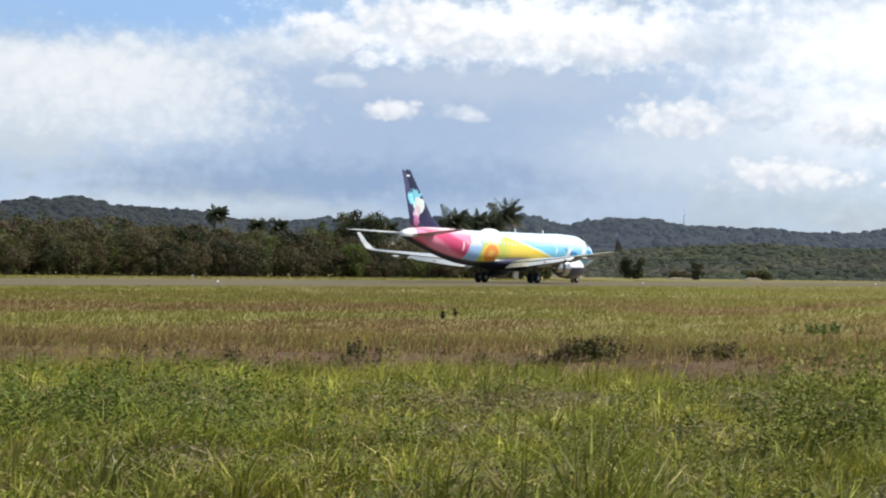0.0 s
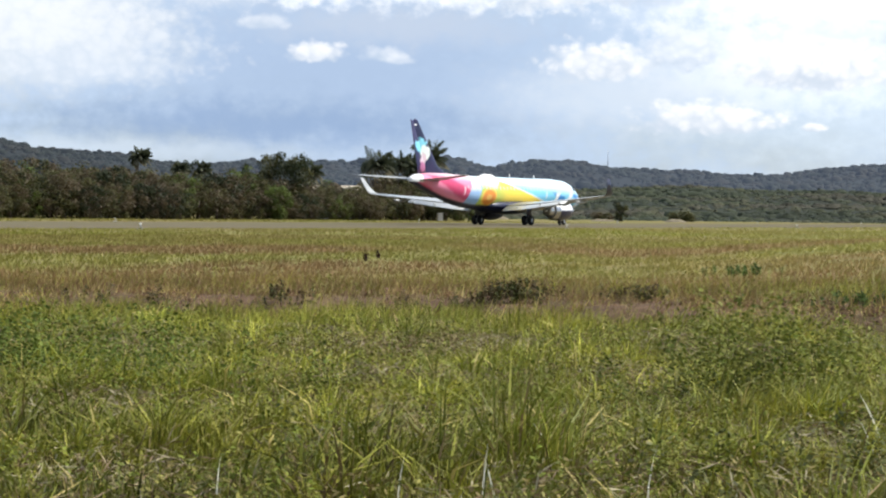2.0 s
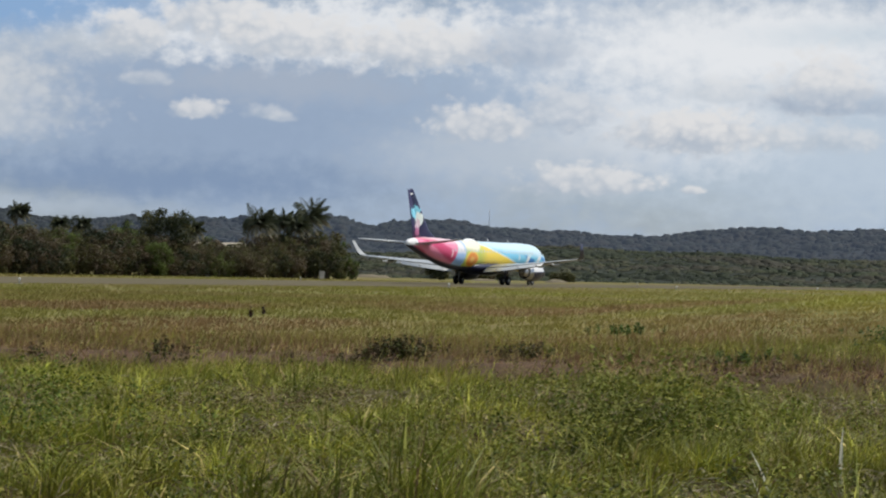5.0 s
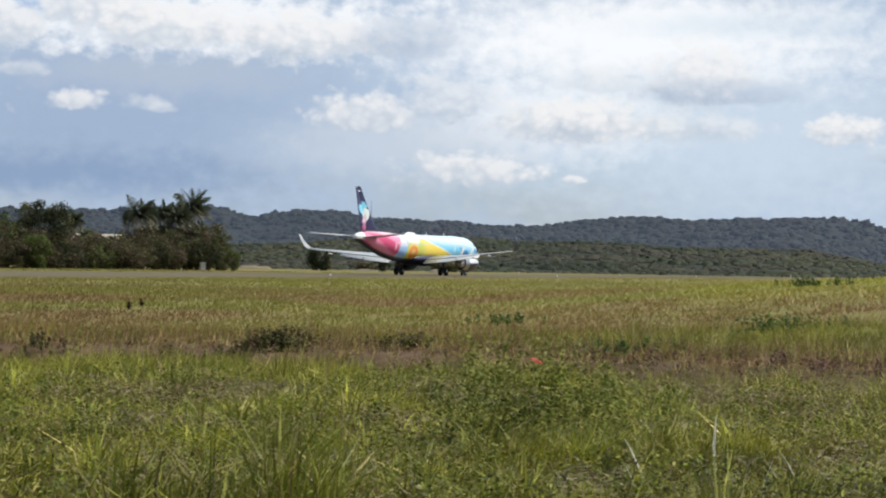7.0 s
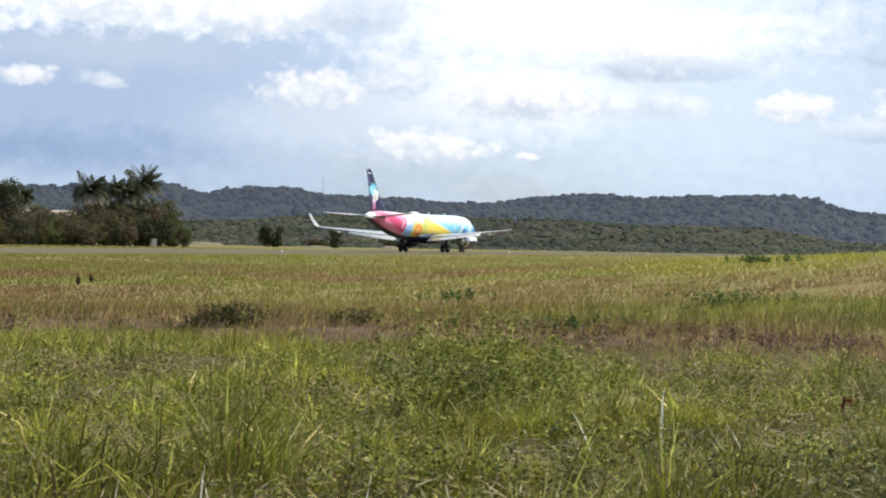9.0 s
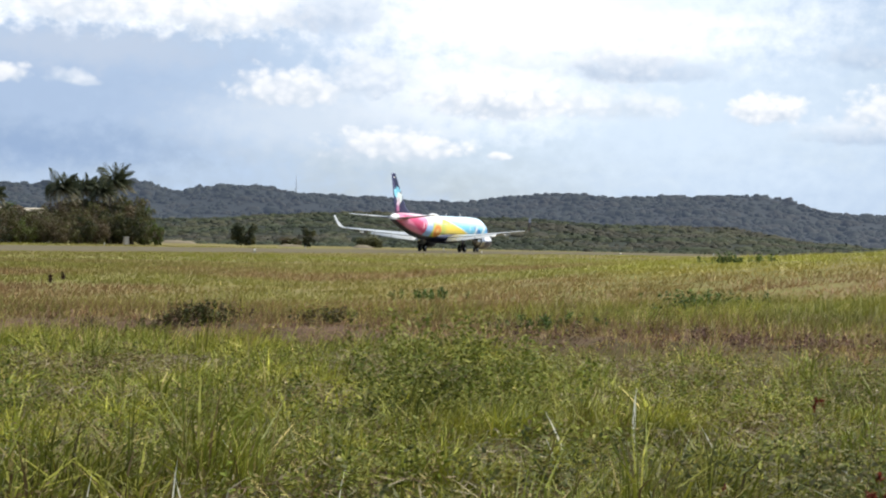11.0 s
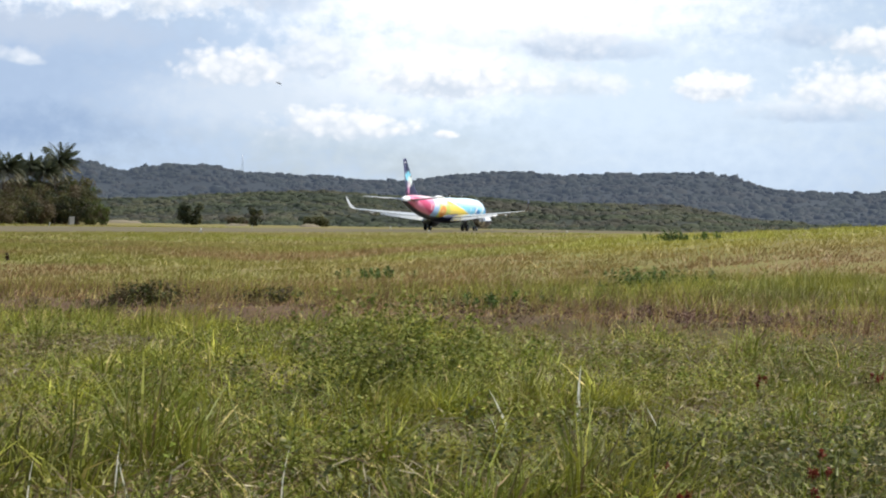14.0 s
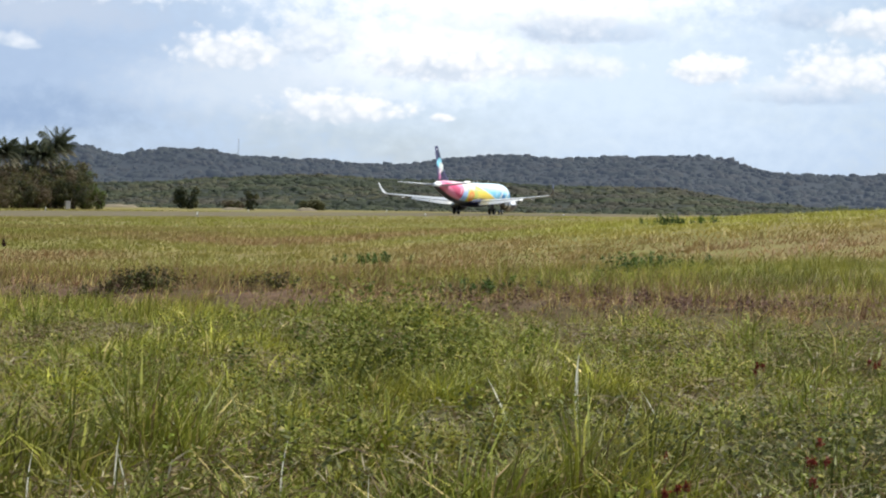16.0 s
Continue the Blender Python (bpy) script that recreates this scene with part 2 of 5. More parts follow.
def runway_mat():
    m, t, b = material("worn_asphalt")
    geo = t.nodes.new("ShaderNodeNewGeometry")
    p = X(t, geo.outputs["Position"])
    n1, n2 = fbm(t, p, 0.07, 5.0), fbm(t, p, 3.0, 5.0)
    c = blend(t, n1, (0.105, 0.090, 0.054), (0.132, 0.112, 0.068))
    c = blend(t, n2.step(0.5, 0.75) * 0.4, c, (0.09, 0.085, 0.075))
    put(t, c, b, "Base Color")
    b.inputs["Roughness"].default_value = 0.95
    b.inputs["Specular IOR Level"].default_value = 0.05
    relief(t, b, n2, 0.4, 0.02)
    return m


GROUND, ASPHALT = ground_mat(), runway_mat()
BLADES = tinted("grass_blades", 0.55, 0.22, 0.3, 0.5)
WEED_LEAF = tinted("weed_leaves", 0.55, 0.2, 0.3, 0.8)
WEED_LEAF.node_tree.nodes["Principled BSDF"].inputs["Specular IOR Level"].default_value = 0.06
LEAVES = tinted("leaves", 0.6, 0.4, 0.3, 0.35)
BARK = plain("bark", (0.12, 0.09, 0.065), 0.9, 0, 0.4, 4.0)

# ---- ground and runway ----
RUN_DIR = Vector((math.sin(radians(29.12)), math.cos(radians(29.12)), 0))     # along the runway
RUN_OFF = Vector((RUN_DIR.y, -RUN_DIR.x, 0))                                   # towards the camera's side
RUN_MID = Vector((6.44, 214.92, 0))


def smooth(v, lo, hi):
    s = np.clip((v - lo) / (hi - lo), 0, 1)
    return s * s * (3 - 2 * s)


def height(x, y):
    """Level of the field: a dip about the camera, a knoll towards the right."""
    x, y = np.asarray(x, float), np.asarray(y, float)
    d = np.hypot(x, y)
    az = np.degrees(np.arctan2(x, np.maximum(y, 1e-6)))
    off = (x - RUN_MID.x) * RUN_OFF.x + (y - RUN_MID.y) * RUN_OFF.y
    z = -0.34 * (1 - smooth(d, 15, 80))
    ramp = np.clip((az - 6) / 10.0, 0, 1) ** 1.3 * 0.75 + np.clip((az - 16) / 10.0, 0, 1) * 0.75
    z = z + np.where(y > 0, ramp, 0) * smooth(d, 22, 72) * (1 - smooth(d, 72, 110))
    z = z + 0.05 * np.sin(x * 0.9 + 1.3) * np.sin(y * 0.7) * (1 - smooth(d, 30, 46))
    brink = 35.2 - 0.35 * np.maximum(az, 0) + 0.5 * np.sin(az * 2.1) + 0.3 * np.sin(az * 5.3 + 1)
    deep = 0.30 - 0.16 * smooth(az, 4, 10) + 0.06 * np.sin(az * 3.7)
    z = z - np.where(y > 0, deep, 0) * smooth(d, brink - 6, brink - 2) * (1 - smooth(d, brink - 1.1, brink))
    flatten = smooth(off, 22, 45)
    return np.where(off > 22, z * flatten, 0.0)


def ground():
    rings = np.concatenate([np.linspace(0.3, 22, 34), np.linspace(22.4, 39.6, 87), np.linspace(40, 130, 91), np.geomspace(133, 4800, 60)])
    turns = np.radians(np.concatenate([np.arange(-180, -25, 3.0), np.arange(-25, 32, 0.5), np.arange(32, 180, 3.0)]))
    r, a = np.meshgrid(rings, turns, indexing="ij")
    x, y = r * np.sin(a), r * np.cos(a)
    n, m = r.shape
    v = np.stack([x, y, height(x, y)], -1).reshape(-1, 3)
    i, j = np.meshgrid(np.arange(n - 1), np.arange(m), indexing="ij")
    k = (j + 1) % m
    f = np.stack([i * m + j, i * m + k, (i + 1) * m + k, (i + 1) * m + j], -1).reshape(-1, 4)
    v = np.vstack([v, [[0, 0, float(height(0, 0.01))]]])
    # the middle is closed by slim quads that meet in one point
    c = len(v) - 1
    cap = [(c, q % m, (q + 1) % m, (q + 2) % m) for q in range(0, m - 1, 2)]
    ob = mesh_np("ground", v, np.vstack([f[:, ::-1], np.array(cap)]), GROUND, smooth=True)
    return tagged(ob, "level airfield soil under rough grass, green and straw brown", "ground", kind="structure")


def strip(name, off0, off1, s0, s1, z, mat, label, category, kind="structure"):
    """A flat slab along the runway, with a low edge."""
    p = []
    for o, s in ((off0, s0), (off1, s0), (off1, s1), (off0, s1)):
        q = RUN_MID + RUN_OFF * o + RUN_DIR * s
        p.append((q.x, q.y))
    bm = bmesh.new()
    top = [bm.verts.new((x, y, z)) for x, y in p]
    low = [bm.verts.new((x, y, -0.15)) for x, y in p]
    bm.faces.new(top)
    for i in range(4):
        bm.faces.new((top[i], low[i], low[(i + 1) % 4], top[(i + 1) % 4]))
    bmesh.ops.recalc_face_normals(bm, faces=bm.faces)
    return tagged(part(name, bm, mat, smooth=False), label, category, kind=kind)


ground()
strip("runway", -20, 20, -700, 1500, 0.02, ASPHALT, "long weathered grey-brown asphalt runway across the field", "runway")

# ---- the airliner ----
def loft(bm, rings, cap=True):
    """Skin over rings of equal count."""
    vs = [[bm.verts.new(p) for p in r] for r in rings]
    k = len(vs[0])
    for a, b in zip(vs, vs[1:]):
        for i in range(k):
            bm.faces.new((a[i], a[(i + 1) % k], b[(i + 1) % k], b[i]))
    if cap:
        bm.faces.new(vs[0][::-1])
        bm.faces.new(vs[-1])
    bmesh.ops.recalc_face_normals(bm, faces=bm.faces)
    return vs


def glide(keys, n):
    """Smooth rows between key rows, by Catmull-Rom over the first column."""
    k = np.array(keys, float)
    d = np.gradient(k, k[:, 0], axis=0)
    xs = np.linspace(k[0, 0], k[-1, 0], n)
    out = []
    for x in xs:
        i = int(np.clip(np.searchsorted(k[:, 0], x) - 1, 0, len(k) - 2))
        h = k[i + 1, 0] - k[i, 0]
        u = (x - k[i, 0]) / h
        out.append((2 * u**3 - 3 * u**2 + 1) * k[i] + (u**3 - 2 * u**2 + u) * h * d[i] + (3 * u**2 - 2 * u**3) * k[i + 1] + (u**3 - u**2) * h * d[i + 1])
    return np.array(out)


def foil(le, te, thick, n=10):
    """Closed wing section from leading to trailing edge point, its thickness along up."""
    le, te = Vector(le), Vector(te)
    side = []
    c = (te - le).length
    for s in (1, -1):
        us = [0.5 - 0.5 * math.cos(math.pi * i / n) for i in range(n + 1)]
        for u in (us if s == 1 else us[-2:0:-1]):
            y = 5 * thick * (0.2969 * math.sqrt(u) - 0.126 * u - 0.3516 * u**2 + 0.2843 * u**3 - 0.1015 * u**4)
            side.append((le.lerp(te, u), s * y * c))
    return side


def wing_rings(stations, up):
    """stations: leading point, trailing point, relative thickness."""
    return [[p + Vector(up) * h for p, h in foil(*s)] for s in stations]


BODY = [(-20.2, 4.42, 0.20, 0.24), (-19.3, 4.40, 0.42, 0.48), (-17, 4.20, 0.82, 0.90), (-14, 3.88, 1.22, 1.27), (-11, 3.55, 1.45, 1.55), (-8.5, 3.37, 1.505, 1.67),
        (-5, 3.35, 1.505, 1.675), (0, 3.35, 1.505, 1.675), (6, 3.35, 1.505, 1.675), (12, 3.35, 1.505, 1.675), (14.6, 3.24, 1.42, 1.58), (16.1, 3.02, 1.20, 1.32),
        (17.3, 2.80, 0.82, 0.92), (18.0, 2.64, 0.45, 0.50), (18.3, 2.58, 0.06, 0.07)]


def livery():
    """Fuselage paint: navy belly, pink rear, pale blue and orange patches, a yellow wedge and a sky-blue front."""
    m, t, b = material("fuselage_paint")
    sp = t.nodes.new("ShaderNodeSeparateXYZ")
    p = coords(t)
    t.links.new(p.s, sp.inputs[0])
    x, z = X(t, sp.outputs[0]), X(t, sp.outputs[2])
    w = (fbm(t, p, 0.45, 2.0) - 0.5) * 1.4
    e = 0.12
    sky_blue, pale = (0.22, 0.62, 0.86), (0.62, 0.80, 0.90)
    c = blend(t, (x * 0.05 + z - 4.2 + w * 0.2).step(-0.45, 0.45), sky_blue, pale)
    # deeper blue and white shapes behind the nose
    c = blend(t, ((x * 1.3 + z * 2.2 + w * 3.0).op("SINE")).step(0.3, 0.6) * (x - 8.5).step(-0.4, 0.4) * (z * -1.0 + 3.5).step(-0.3, 0.3), c, (0.05, 0.25, 0.60))
    c = blend(t, ((x * 1.9 - z * 1.7 + w * 3.0).op("SINE")).step(0.55, 0.7) * (x - 7.5).step(-0.4, 0.4) * (z * -1.0 + 3.6).step(-0.3, 0.3), c, (0.80, 0.86, 0.90))
    # yellow wedge, its tip far forward, greener behind
    yel = blend(t, (x + w * 1.5).step(-4.6, -1.2), (0.52, 0.62, 0.12), (0.88, 0.66, 0.09))
    edge = x * -0.205 + 4.05 + w * 0.12 - z
    c = blend(t, edge.step(-e, e), c, yel)
    # thin pale stroke along the wedge
    c = blend(t, edge.op("ABSOLUTE").step(0.11, 0.06) * 0.7, c, (0.86, 0.86, 0.78))
    # cream saddle over the top, behind the wedge
    c = blend(t, (x * -1.0 - 3.6 + (z - 4.2) * 1.6 + w * 0.5).step(-0.4, 0.4) * (z - 3.9 + (x + 6.0) * 0.1).step(-0.4, 0.4), c, (0.86, 0.82, 0.66))
    # orange disc
    disc = (((x + 5.9) * (x + 5.9)) * 0.32 + (z - 2.85) * (z - 2.85)).op("SQRT") + w * 0.12
    c = blend(t, disc.step(1.04, 0.94), c, (0.86, 0.62, 0.10))
    c = blend(t, disc.step(0.84, 0.76), c, (0.84, 0.30, 0.05))
    c = blend(t, disc.step(0.36, 0.28), c, (0.88, 0.50, 0.12))
    # pale blue panel with a white cap
    c = blend(t, (x * -1.0 - 7.9 + w * 0.5 + (z - 3.0) * 0.3).step(-e, e), c, (0.32, 0.52, 0.82))
    c = blend(t, (x * -1.0 - 7.9 + w * 0.6).step(-e, e) * (z - 3.5 + w * 0.7).step(-0.3, 0.3), c, (0.78, 0.76, 0.80))
    # pink rear with deeper fans
    pink = blend(t, ((x * 0.9 + z * 2.6 + w * 1.6).op("SINE")).step(-0.5, 0.7), (0.64, 0.07, 0.18), (0.86, 0.27, 0.42))
    pink = blend(t, (z + x * 0.06 - 3.95 + w * 0.2).step(-0.25, 0.35), pink, (0.90, 0.64, 0.68))
    c = blend(t, (x * -1.0 - 10.2 + (z - 3.3) * 0.5 + w * 0.5).step(-e, e), c, pink)
    # thin pale strokes on the pink
    c = blend(t, ((x * 2.1 + w * 4.0).op("SINE")).step(0.86, 0.95) * (x * -1.0 - 9.0).step(0.0, 0.5) * (x + 12.8).step(0.0, 0.5) * (z - 2.9).step(0.0, 0.3) * (z * -1.0 + 4.0).step(0.0, 0.3), c, (0.86, 0.60, 0.68))
    # navy belly that climbs to the tail
    rise = (x * -1.0 - 8.0).op("MAXIMUM", 0.0)
    low = rise * 0.04 + rise * rise * 0.0135 + 2.05 - z
    c = blend(t, low.step(-0.1, 0.1) * (x * -1.0 + 3.0).step(-1.5, 1.5), c, (0.012, 0.014, 0.045))
    # bare metal tail cone
    c = blend(t, (x * -1.0 - 18.3).step(-0.05, 0.05) * (z - 4.2).step(-0.05, 0.05), c, (0.78, 0.78, 0.78))
    g = (fbm(t, p, 2.0, 5.0) - 0.5) * 0.16 + 1.0
    put(t, blend(t, 1.0, c, combine(t, g, g, g), "MULTIPLY"), b, "Base Color")
    put(t, (fbm(t, p, 5.0, 3.0) - 0.5) * 0.2 + 0.32, b, "Roughness")
    b.inputs["Coat Weight"].default_value = 0.1
    b.inputs["Specular IOR Level"].default_value = 0.3
    b.inputs["Coat Roughness"].default_value = 0.15
    return m


def fin_paint():
    m, t, b = material("fin_paint")
    sp = t.nodes.new("ShaderNodeSeparateXYZ")
    p = coords(t)
    t.links.new(p.s, sp.inputs[0])
    x, z = X(t, sp.outputs[0]), X(t, sp.outputs[2])
    w = (fbm(t, p, 1.9, 5.0) - 0.5) * 2.0
    c = blend(t, fbm(t, p, 0.8, 3.0).step(0.3, 0.7), (0.012, 0.018, 0.06), (0.03, 0.022, 0.085))

    def spot(cx, cz, rx, rz, col, c):
        d = (((x - cx) / rx).op("POWER", 2.0) + ((z - cz) / rz).op("POWER", 2.0)).op("SQRT") + w * 0.9
        return blend(t, d.step(1.1, 0.9), c, col)
    c = spot(-17.9, 7.75, 1.1, 0.75, (0.22, 0.60, 0.76), c)
    c = spot(-17.2, 7.1, 0.9, 0.75, (0.74, 0.82, 0.78), c)
    c = spot(-17.5, 6.4, 0.55, 0.65, (0.70, 0.56, 0.62), c)
    c = spot(-17.6, 5.75, 0.5, 0.5, (0.52, 0.18, 0.34), c)
    c = spot(-19.1, 9.75, 0.24, 0.10, (0.85, 0.85, 0.85), c)
    put(t, c, b, "Base Color")
    b.inputs["Roughness"].default_value = 0.35
    return m


def cowl_paint():
    """Engine cowl: bright silver top and dark navy underside put into the colour, a bare metal ring at the back."""
    m, t, b = material("cowl_paint")
    sp = t.nodes.new("ShaderNodeSeparateXYZ")
    p = coords(t)
    t.links.new(p.s, sp.inputs[0])
    x, z = X(t, sp.outputs[0]), X(t, sp.outputs[2])
    w = fbm(t, p, 1.5, 3.0) - 0.5
    upper = (z - 1.62 + w * 0.15).step(-0.05, 0.05)
    ring = (x * -1.0 + 3.7).step(-0.03, 0.03)
    c = blend(t, upper, (0.014, 0.016, 0.045), (0.78, 0.78, 0.79))
    put(t, blend(t, ring, c, (0.62, 0.61, 0.60)), b, "Base Color")
    put(t, ring, b, "Metallic")
    b.inputs["Roughness"].default_value = 0.25
    b.inputs["Coat Weight"].default_value = 0.4
    return m


def tube(bm, ring_rows, n=24, cap=True):
    """Body of revolution along x: rows of x, y, z, radius."""
    rings = [[Vector((x, y + r * math.cos(2 * math.pi * i / n), z + r * math.sin(2 * math.pi * i / n))) for i in range(n)] for x, y, z, r in ring_rows]
    loft(bm, rings, cap)
    return bm


def rod(bm, a, b, r0, r1=None, n=10):
    a, b = Vector(a), Vector(b)
    r1 = r0 if r1 is None else r1
    d = (b - a).normalized()
    u = d.orthogonal().normalized()
    v = d.cross(u)
    loft(bm, [[c + (u * math.cos(2 * math.pi * i / n) + v * math.sin(2 * math.pi * i / n)) * r for i in range(n)] for c, r in ((a, r0), (b, r1))])
    return bm


PLANE_WHEELS = []


def airliner():
    plane = tagged(new("airliner"), "twin-engined jet airliner in pink, yellow and sky-blue paint, taxiing", "airplane")
    skin, fin_col = livery(), fin_paint()
    white = plain("wing_grey_paint", (0.40, 0.41, 0.41), 0.35, 0, 0.08, 1.5, 0.2)
    metal = plain("polished_lip", (0.75, 0.75, 0.76), 0.18, 1.0, 0.05)
    hot = plain("hot_nozzle_metal", (0.62, 0.60, 0.58), 0.3, 1.0, 0.2)
    dark = plain("dark_void", (0.012, 0.012, 0.014), 0.7)
    rubber = plain("tyre_rubber", (0.02, 0.02, 0.021), 0.8)
    strutm = plain("gear_steel", (0.45, 0.46, 0.47), 0.35, 0.6)
    glass = plain("cockpit_glass", (0.015, 0.02, 0.025), 0.06, 0, 0.0)
    pane = plain("cabin_pane", (0.52, 0.58, 0.62), 0.5, 0, 0.0)
    navy = plain("navy_paint", (0.012, 0.014, 0.045), 0.35, 0, 0.1, 1.0, 0.2)
    rows = glide(BODY, 90)
    bm = bmesh.new()
    loft(bm, [[Vector((x, w * math.cos(q), z + h * math.sin(q))) for q in np.linspace(0, 2 * math.pi, 37)[:-1]] for x, z, w, h in rows])
    body = part("fuselage", bm, skin, plane, "fuselage in bright colour patches over a navy belly")
    # wing-to-body fairing under the belly
    bm = bmesh.new()
    fr = glide([(-6.2, 2.1, 0.3, 0.15), (-4.5, 2.0, 1.25, 0.55), (-1, 1.95, 1.75, 0.78), (3, 1.95, 1.75, 0.76), (5.8, 2.05, 1.2, 0.5), (7.2, 2.1, 0.3, 0.15)], 26)
    loft(bm, [[Vector((x, w * math.cos(q), z + h * math.sin(q))) for q in np.linspace(0, 2 * math.pi, 29)[:-1]] for x, z, w, h in fr])
    part("belly_fairing", bm, navy, plane, "navy wing-root fairing")
    # radome hump on the roof, blade aerials, beacon
    bm = bmesh.new()
    loft(bm, [[Vector((x, w * math.cos(q), 4.95 + h * math.sin(q))) for q in np.linspace(0, 2 * math.pi, 17)[:-1]] for x, w, h in glide([(-5.5, .05, .02), (-4.8, .42, .26), (-3.9, .5, .34), (-2.9, .42, .28), (-1.9, .08, .03)], 14)])
    part("radome", bm, plain("white_radome", (0.8, 0.8, 0.78), 0.4), plane, "white roof radome")
    for ax in (7.4, 1.5):
        bm = bmesh.new()
        loft(bm, wing_rings([((ax + .25, 0, 5.0), (ax - .2, 0, 5.0), .12), ((ax, 0, 5.4), (ax - .22, 0, 5.4), .12)], (0, 1, 0)))
        part("aerial", bm, white, plane)
    # cockpit panes
    for s in (1, -1):
        for k, (x0, x1, q0, q1) in enumerate(((16.1, 16.85, 62, 86), (15.45, 16.2, 36, 60), (14.85, 15.5, 24, 44))):
            bm = bmesh.new()
            g = []
            for x in np.linspace(x0, x1, 4):
                r = [np.interp(x, rows[:, 0], rows[:, i]) for i in (1, 2, 3)]
                g.append([Vector((x, s * (r[1] + .012) * math.cos(radians(q)), r[0] + (r[2] + .012) * math.sin(radians(q)))) for q in np.linspace(q0, q1, 4)])
            vs = [[bm.verts.new(p) for p in row] for row in g]
            for i in range(3):
                for j in range(3):
                    bm.faces.new((vs[i][j], vs[i + 1][j], vs[i + 1][j + 1], vs[i][j + 1]))
            bmesh.ops.recalc_face_normals(bm, faces=bm.faces)
            part("cockpit_window", bm, glass, body)
        # cabin windows and doors, slightly proud
        first = None
        for k in range(29):
            x = 11.6 - k * 0.79
            if first is None:
                bm = bmesh.new()
                ring = [bm.verts.new((.13 * math.cos(a), s * 0.006, .19 * math.sin(a))) for a in np.linspace(0, 2 * math.pi, 13)[:-1]]
                bm.faces.new(ring)
                ob = part("cabin_window", bm, pane, body, smooth=False)
                first = ob.data
            else:
                ob = new("cabin_window", first)
                ob.parent = body
            r = [np.interp(x, rows[:, 0], rows[:, i]) for i in (1, 2, 3)]
            q = math.asin(min(1, (3.85 - r[0]) / r[2]))
            ob.matrix_basis = Matrix.Translation((x, s * (r[1] + .008) * math.cos(q), 3.85)) @ pose(0, 0, 0, s * math.degrees(q) * 0.9)
    # fin with dorsal fillet, rudder
    bm = bmesh.new()
    loft(bm, wing_rings([((-10.8, 0, 4.95), (-16.6, 0, 4.4), .02), ((-13.0, 0, 5.15), (-16.8, 0, 5.0), .07), ((-14.6, 0, 5.9), (-17.1, 0, 5.9), .09), ((-18.6, 0, 10.15), (-19.5, 0, 10.15), .09), ((-18.85, 0, 10.32), (-19.5, 0, 10.32), .05)], (0, 1, 0)))
    part("fin", bm, fin_col, plane, "navy tail fin with a turquoise and pink blot")
    bm = bmesh.new()
    loft(bm, wing_rings([((-16.82, 0, 4.85), (-18.55, 0, 4.9), .10), ((-17.12, 0, 5.9), (-18.75, 0, 5.9), .10), ((-19.52, 0, 10.15), (-20.15, 0, 10.28), .09)], (0, 1, 0)))
    part("rudder", bm, fin_col, plane, "navy rudder")
    for s in (1, -1):
        bm = bmesh.new()
        loft(bm, wing_rings([((-15.4, s * .5, 4.42), (-18.9, s * .5, 4.42), .10), ((-18.75, s * 5.85, 4.84), (-20.15, s * 5.85, 4.84), .09), ((-19.1, s * 6.04, 4.86), (-20.2, s * 6.04, 4.86), .05)], (0, 0, 1)))
        part("tailplane", bm, white, plane)
        # wing
        st = [((5.6, s * .9, 1.95), (-2.6, s * .9, 1.95), .13), ((3.1, s * 4.6, 2.25), (-2.6, s * 4.6, 2.22), .12), ((0.2, s * 9.2, 2.68), (-3.4, s * 9.2, 2.66), .11), ((-2.55, s * 13.6, 3.12), (-4.3, s * 13.6, 3.1), .10)]
        bm = bmesh.new()
        loft(bm, wing_rings(st, (0, 0, 1)))
        wing = part("wing", bm, white, plane)
        # dark leading-edge band and flap with gap
        bm = bmesh.new()
        loft(bm, wing_rings([((-2.55, s * 1.9, 1.93), (-4.1, s * 1.9, 1.42), .12), ((-2.5, s * 4.6, 2.12), (-3.9, s * 4.6, 1.68), .12), ((-3.3, s * 9.2, 2.6), (-4.3, s * 9.2, 2.3), .12)], (0, 0, 1)))
        part("flap", bm, white, wing)
        for fy, fx in ((3.4, -2.2), (6.2, -2.6), (8.6, -3.1), (10.6, -3.4)):
            z = 2.0 + (fy - 2) * 0.094
            bm = bmesh.new()
            tube(bm, [(fx + 2.0, s * fy, z - .1, .03), (fx + 1.0, s * fy, z - .28, .16), (fx, s * fy, z - .38, .19), (fx - .9, s * fy, z - .34, .12), (fx - 1.5, s * fy, z - .25, .02)], 10)
            part("flap_fairing", bm, white, wing)
        # winglet
        bm = bmesh.new()
        loft(bm, wing_rings([((-2.55, s * 13.6, 3.12), (-4.3, s * 13.6, 3.1), .10), ((-3.0, s * 13.95, 3.35), (-4.5, s * 13.95, 3.35), .09), ((-3.9, s * 14.2, 4.0), (-4.9, s * 14.2, 4.0), .08), ((-4.75, s * 14.38, 4.85), (-5.35, s * 14.38, 4.85), .07)], (0, s * .85, .5)))
        part("winglet", bm, white if s > 0 else navy, wing, "swept pale winglet" if s > 0 else "swept dark winglet")
        # engine: cowl, lip, inner void, core nozzle, cone, pylon
        ey, ez = s * 4.15, 1.54
        eng = tagged(new("engine"))
        eng.parent = plane
        bm = bmesh.new()
        tube(bm, [(6.9, ey, ez, .82), (6.6, ey, ez, .96), (5.6, ey, ez, 1.07), (4.6, ey, ez, 1.06), (3.6, ey, ez, .95), (3.0, ey, ez, .80), (2.95, ey, ez, .70), (3.6, ey, ez, .66)], 28, False)
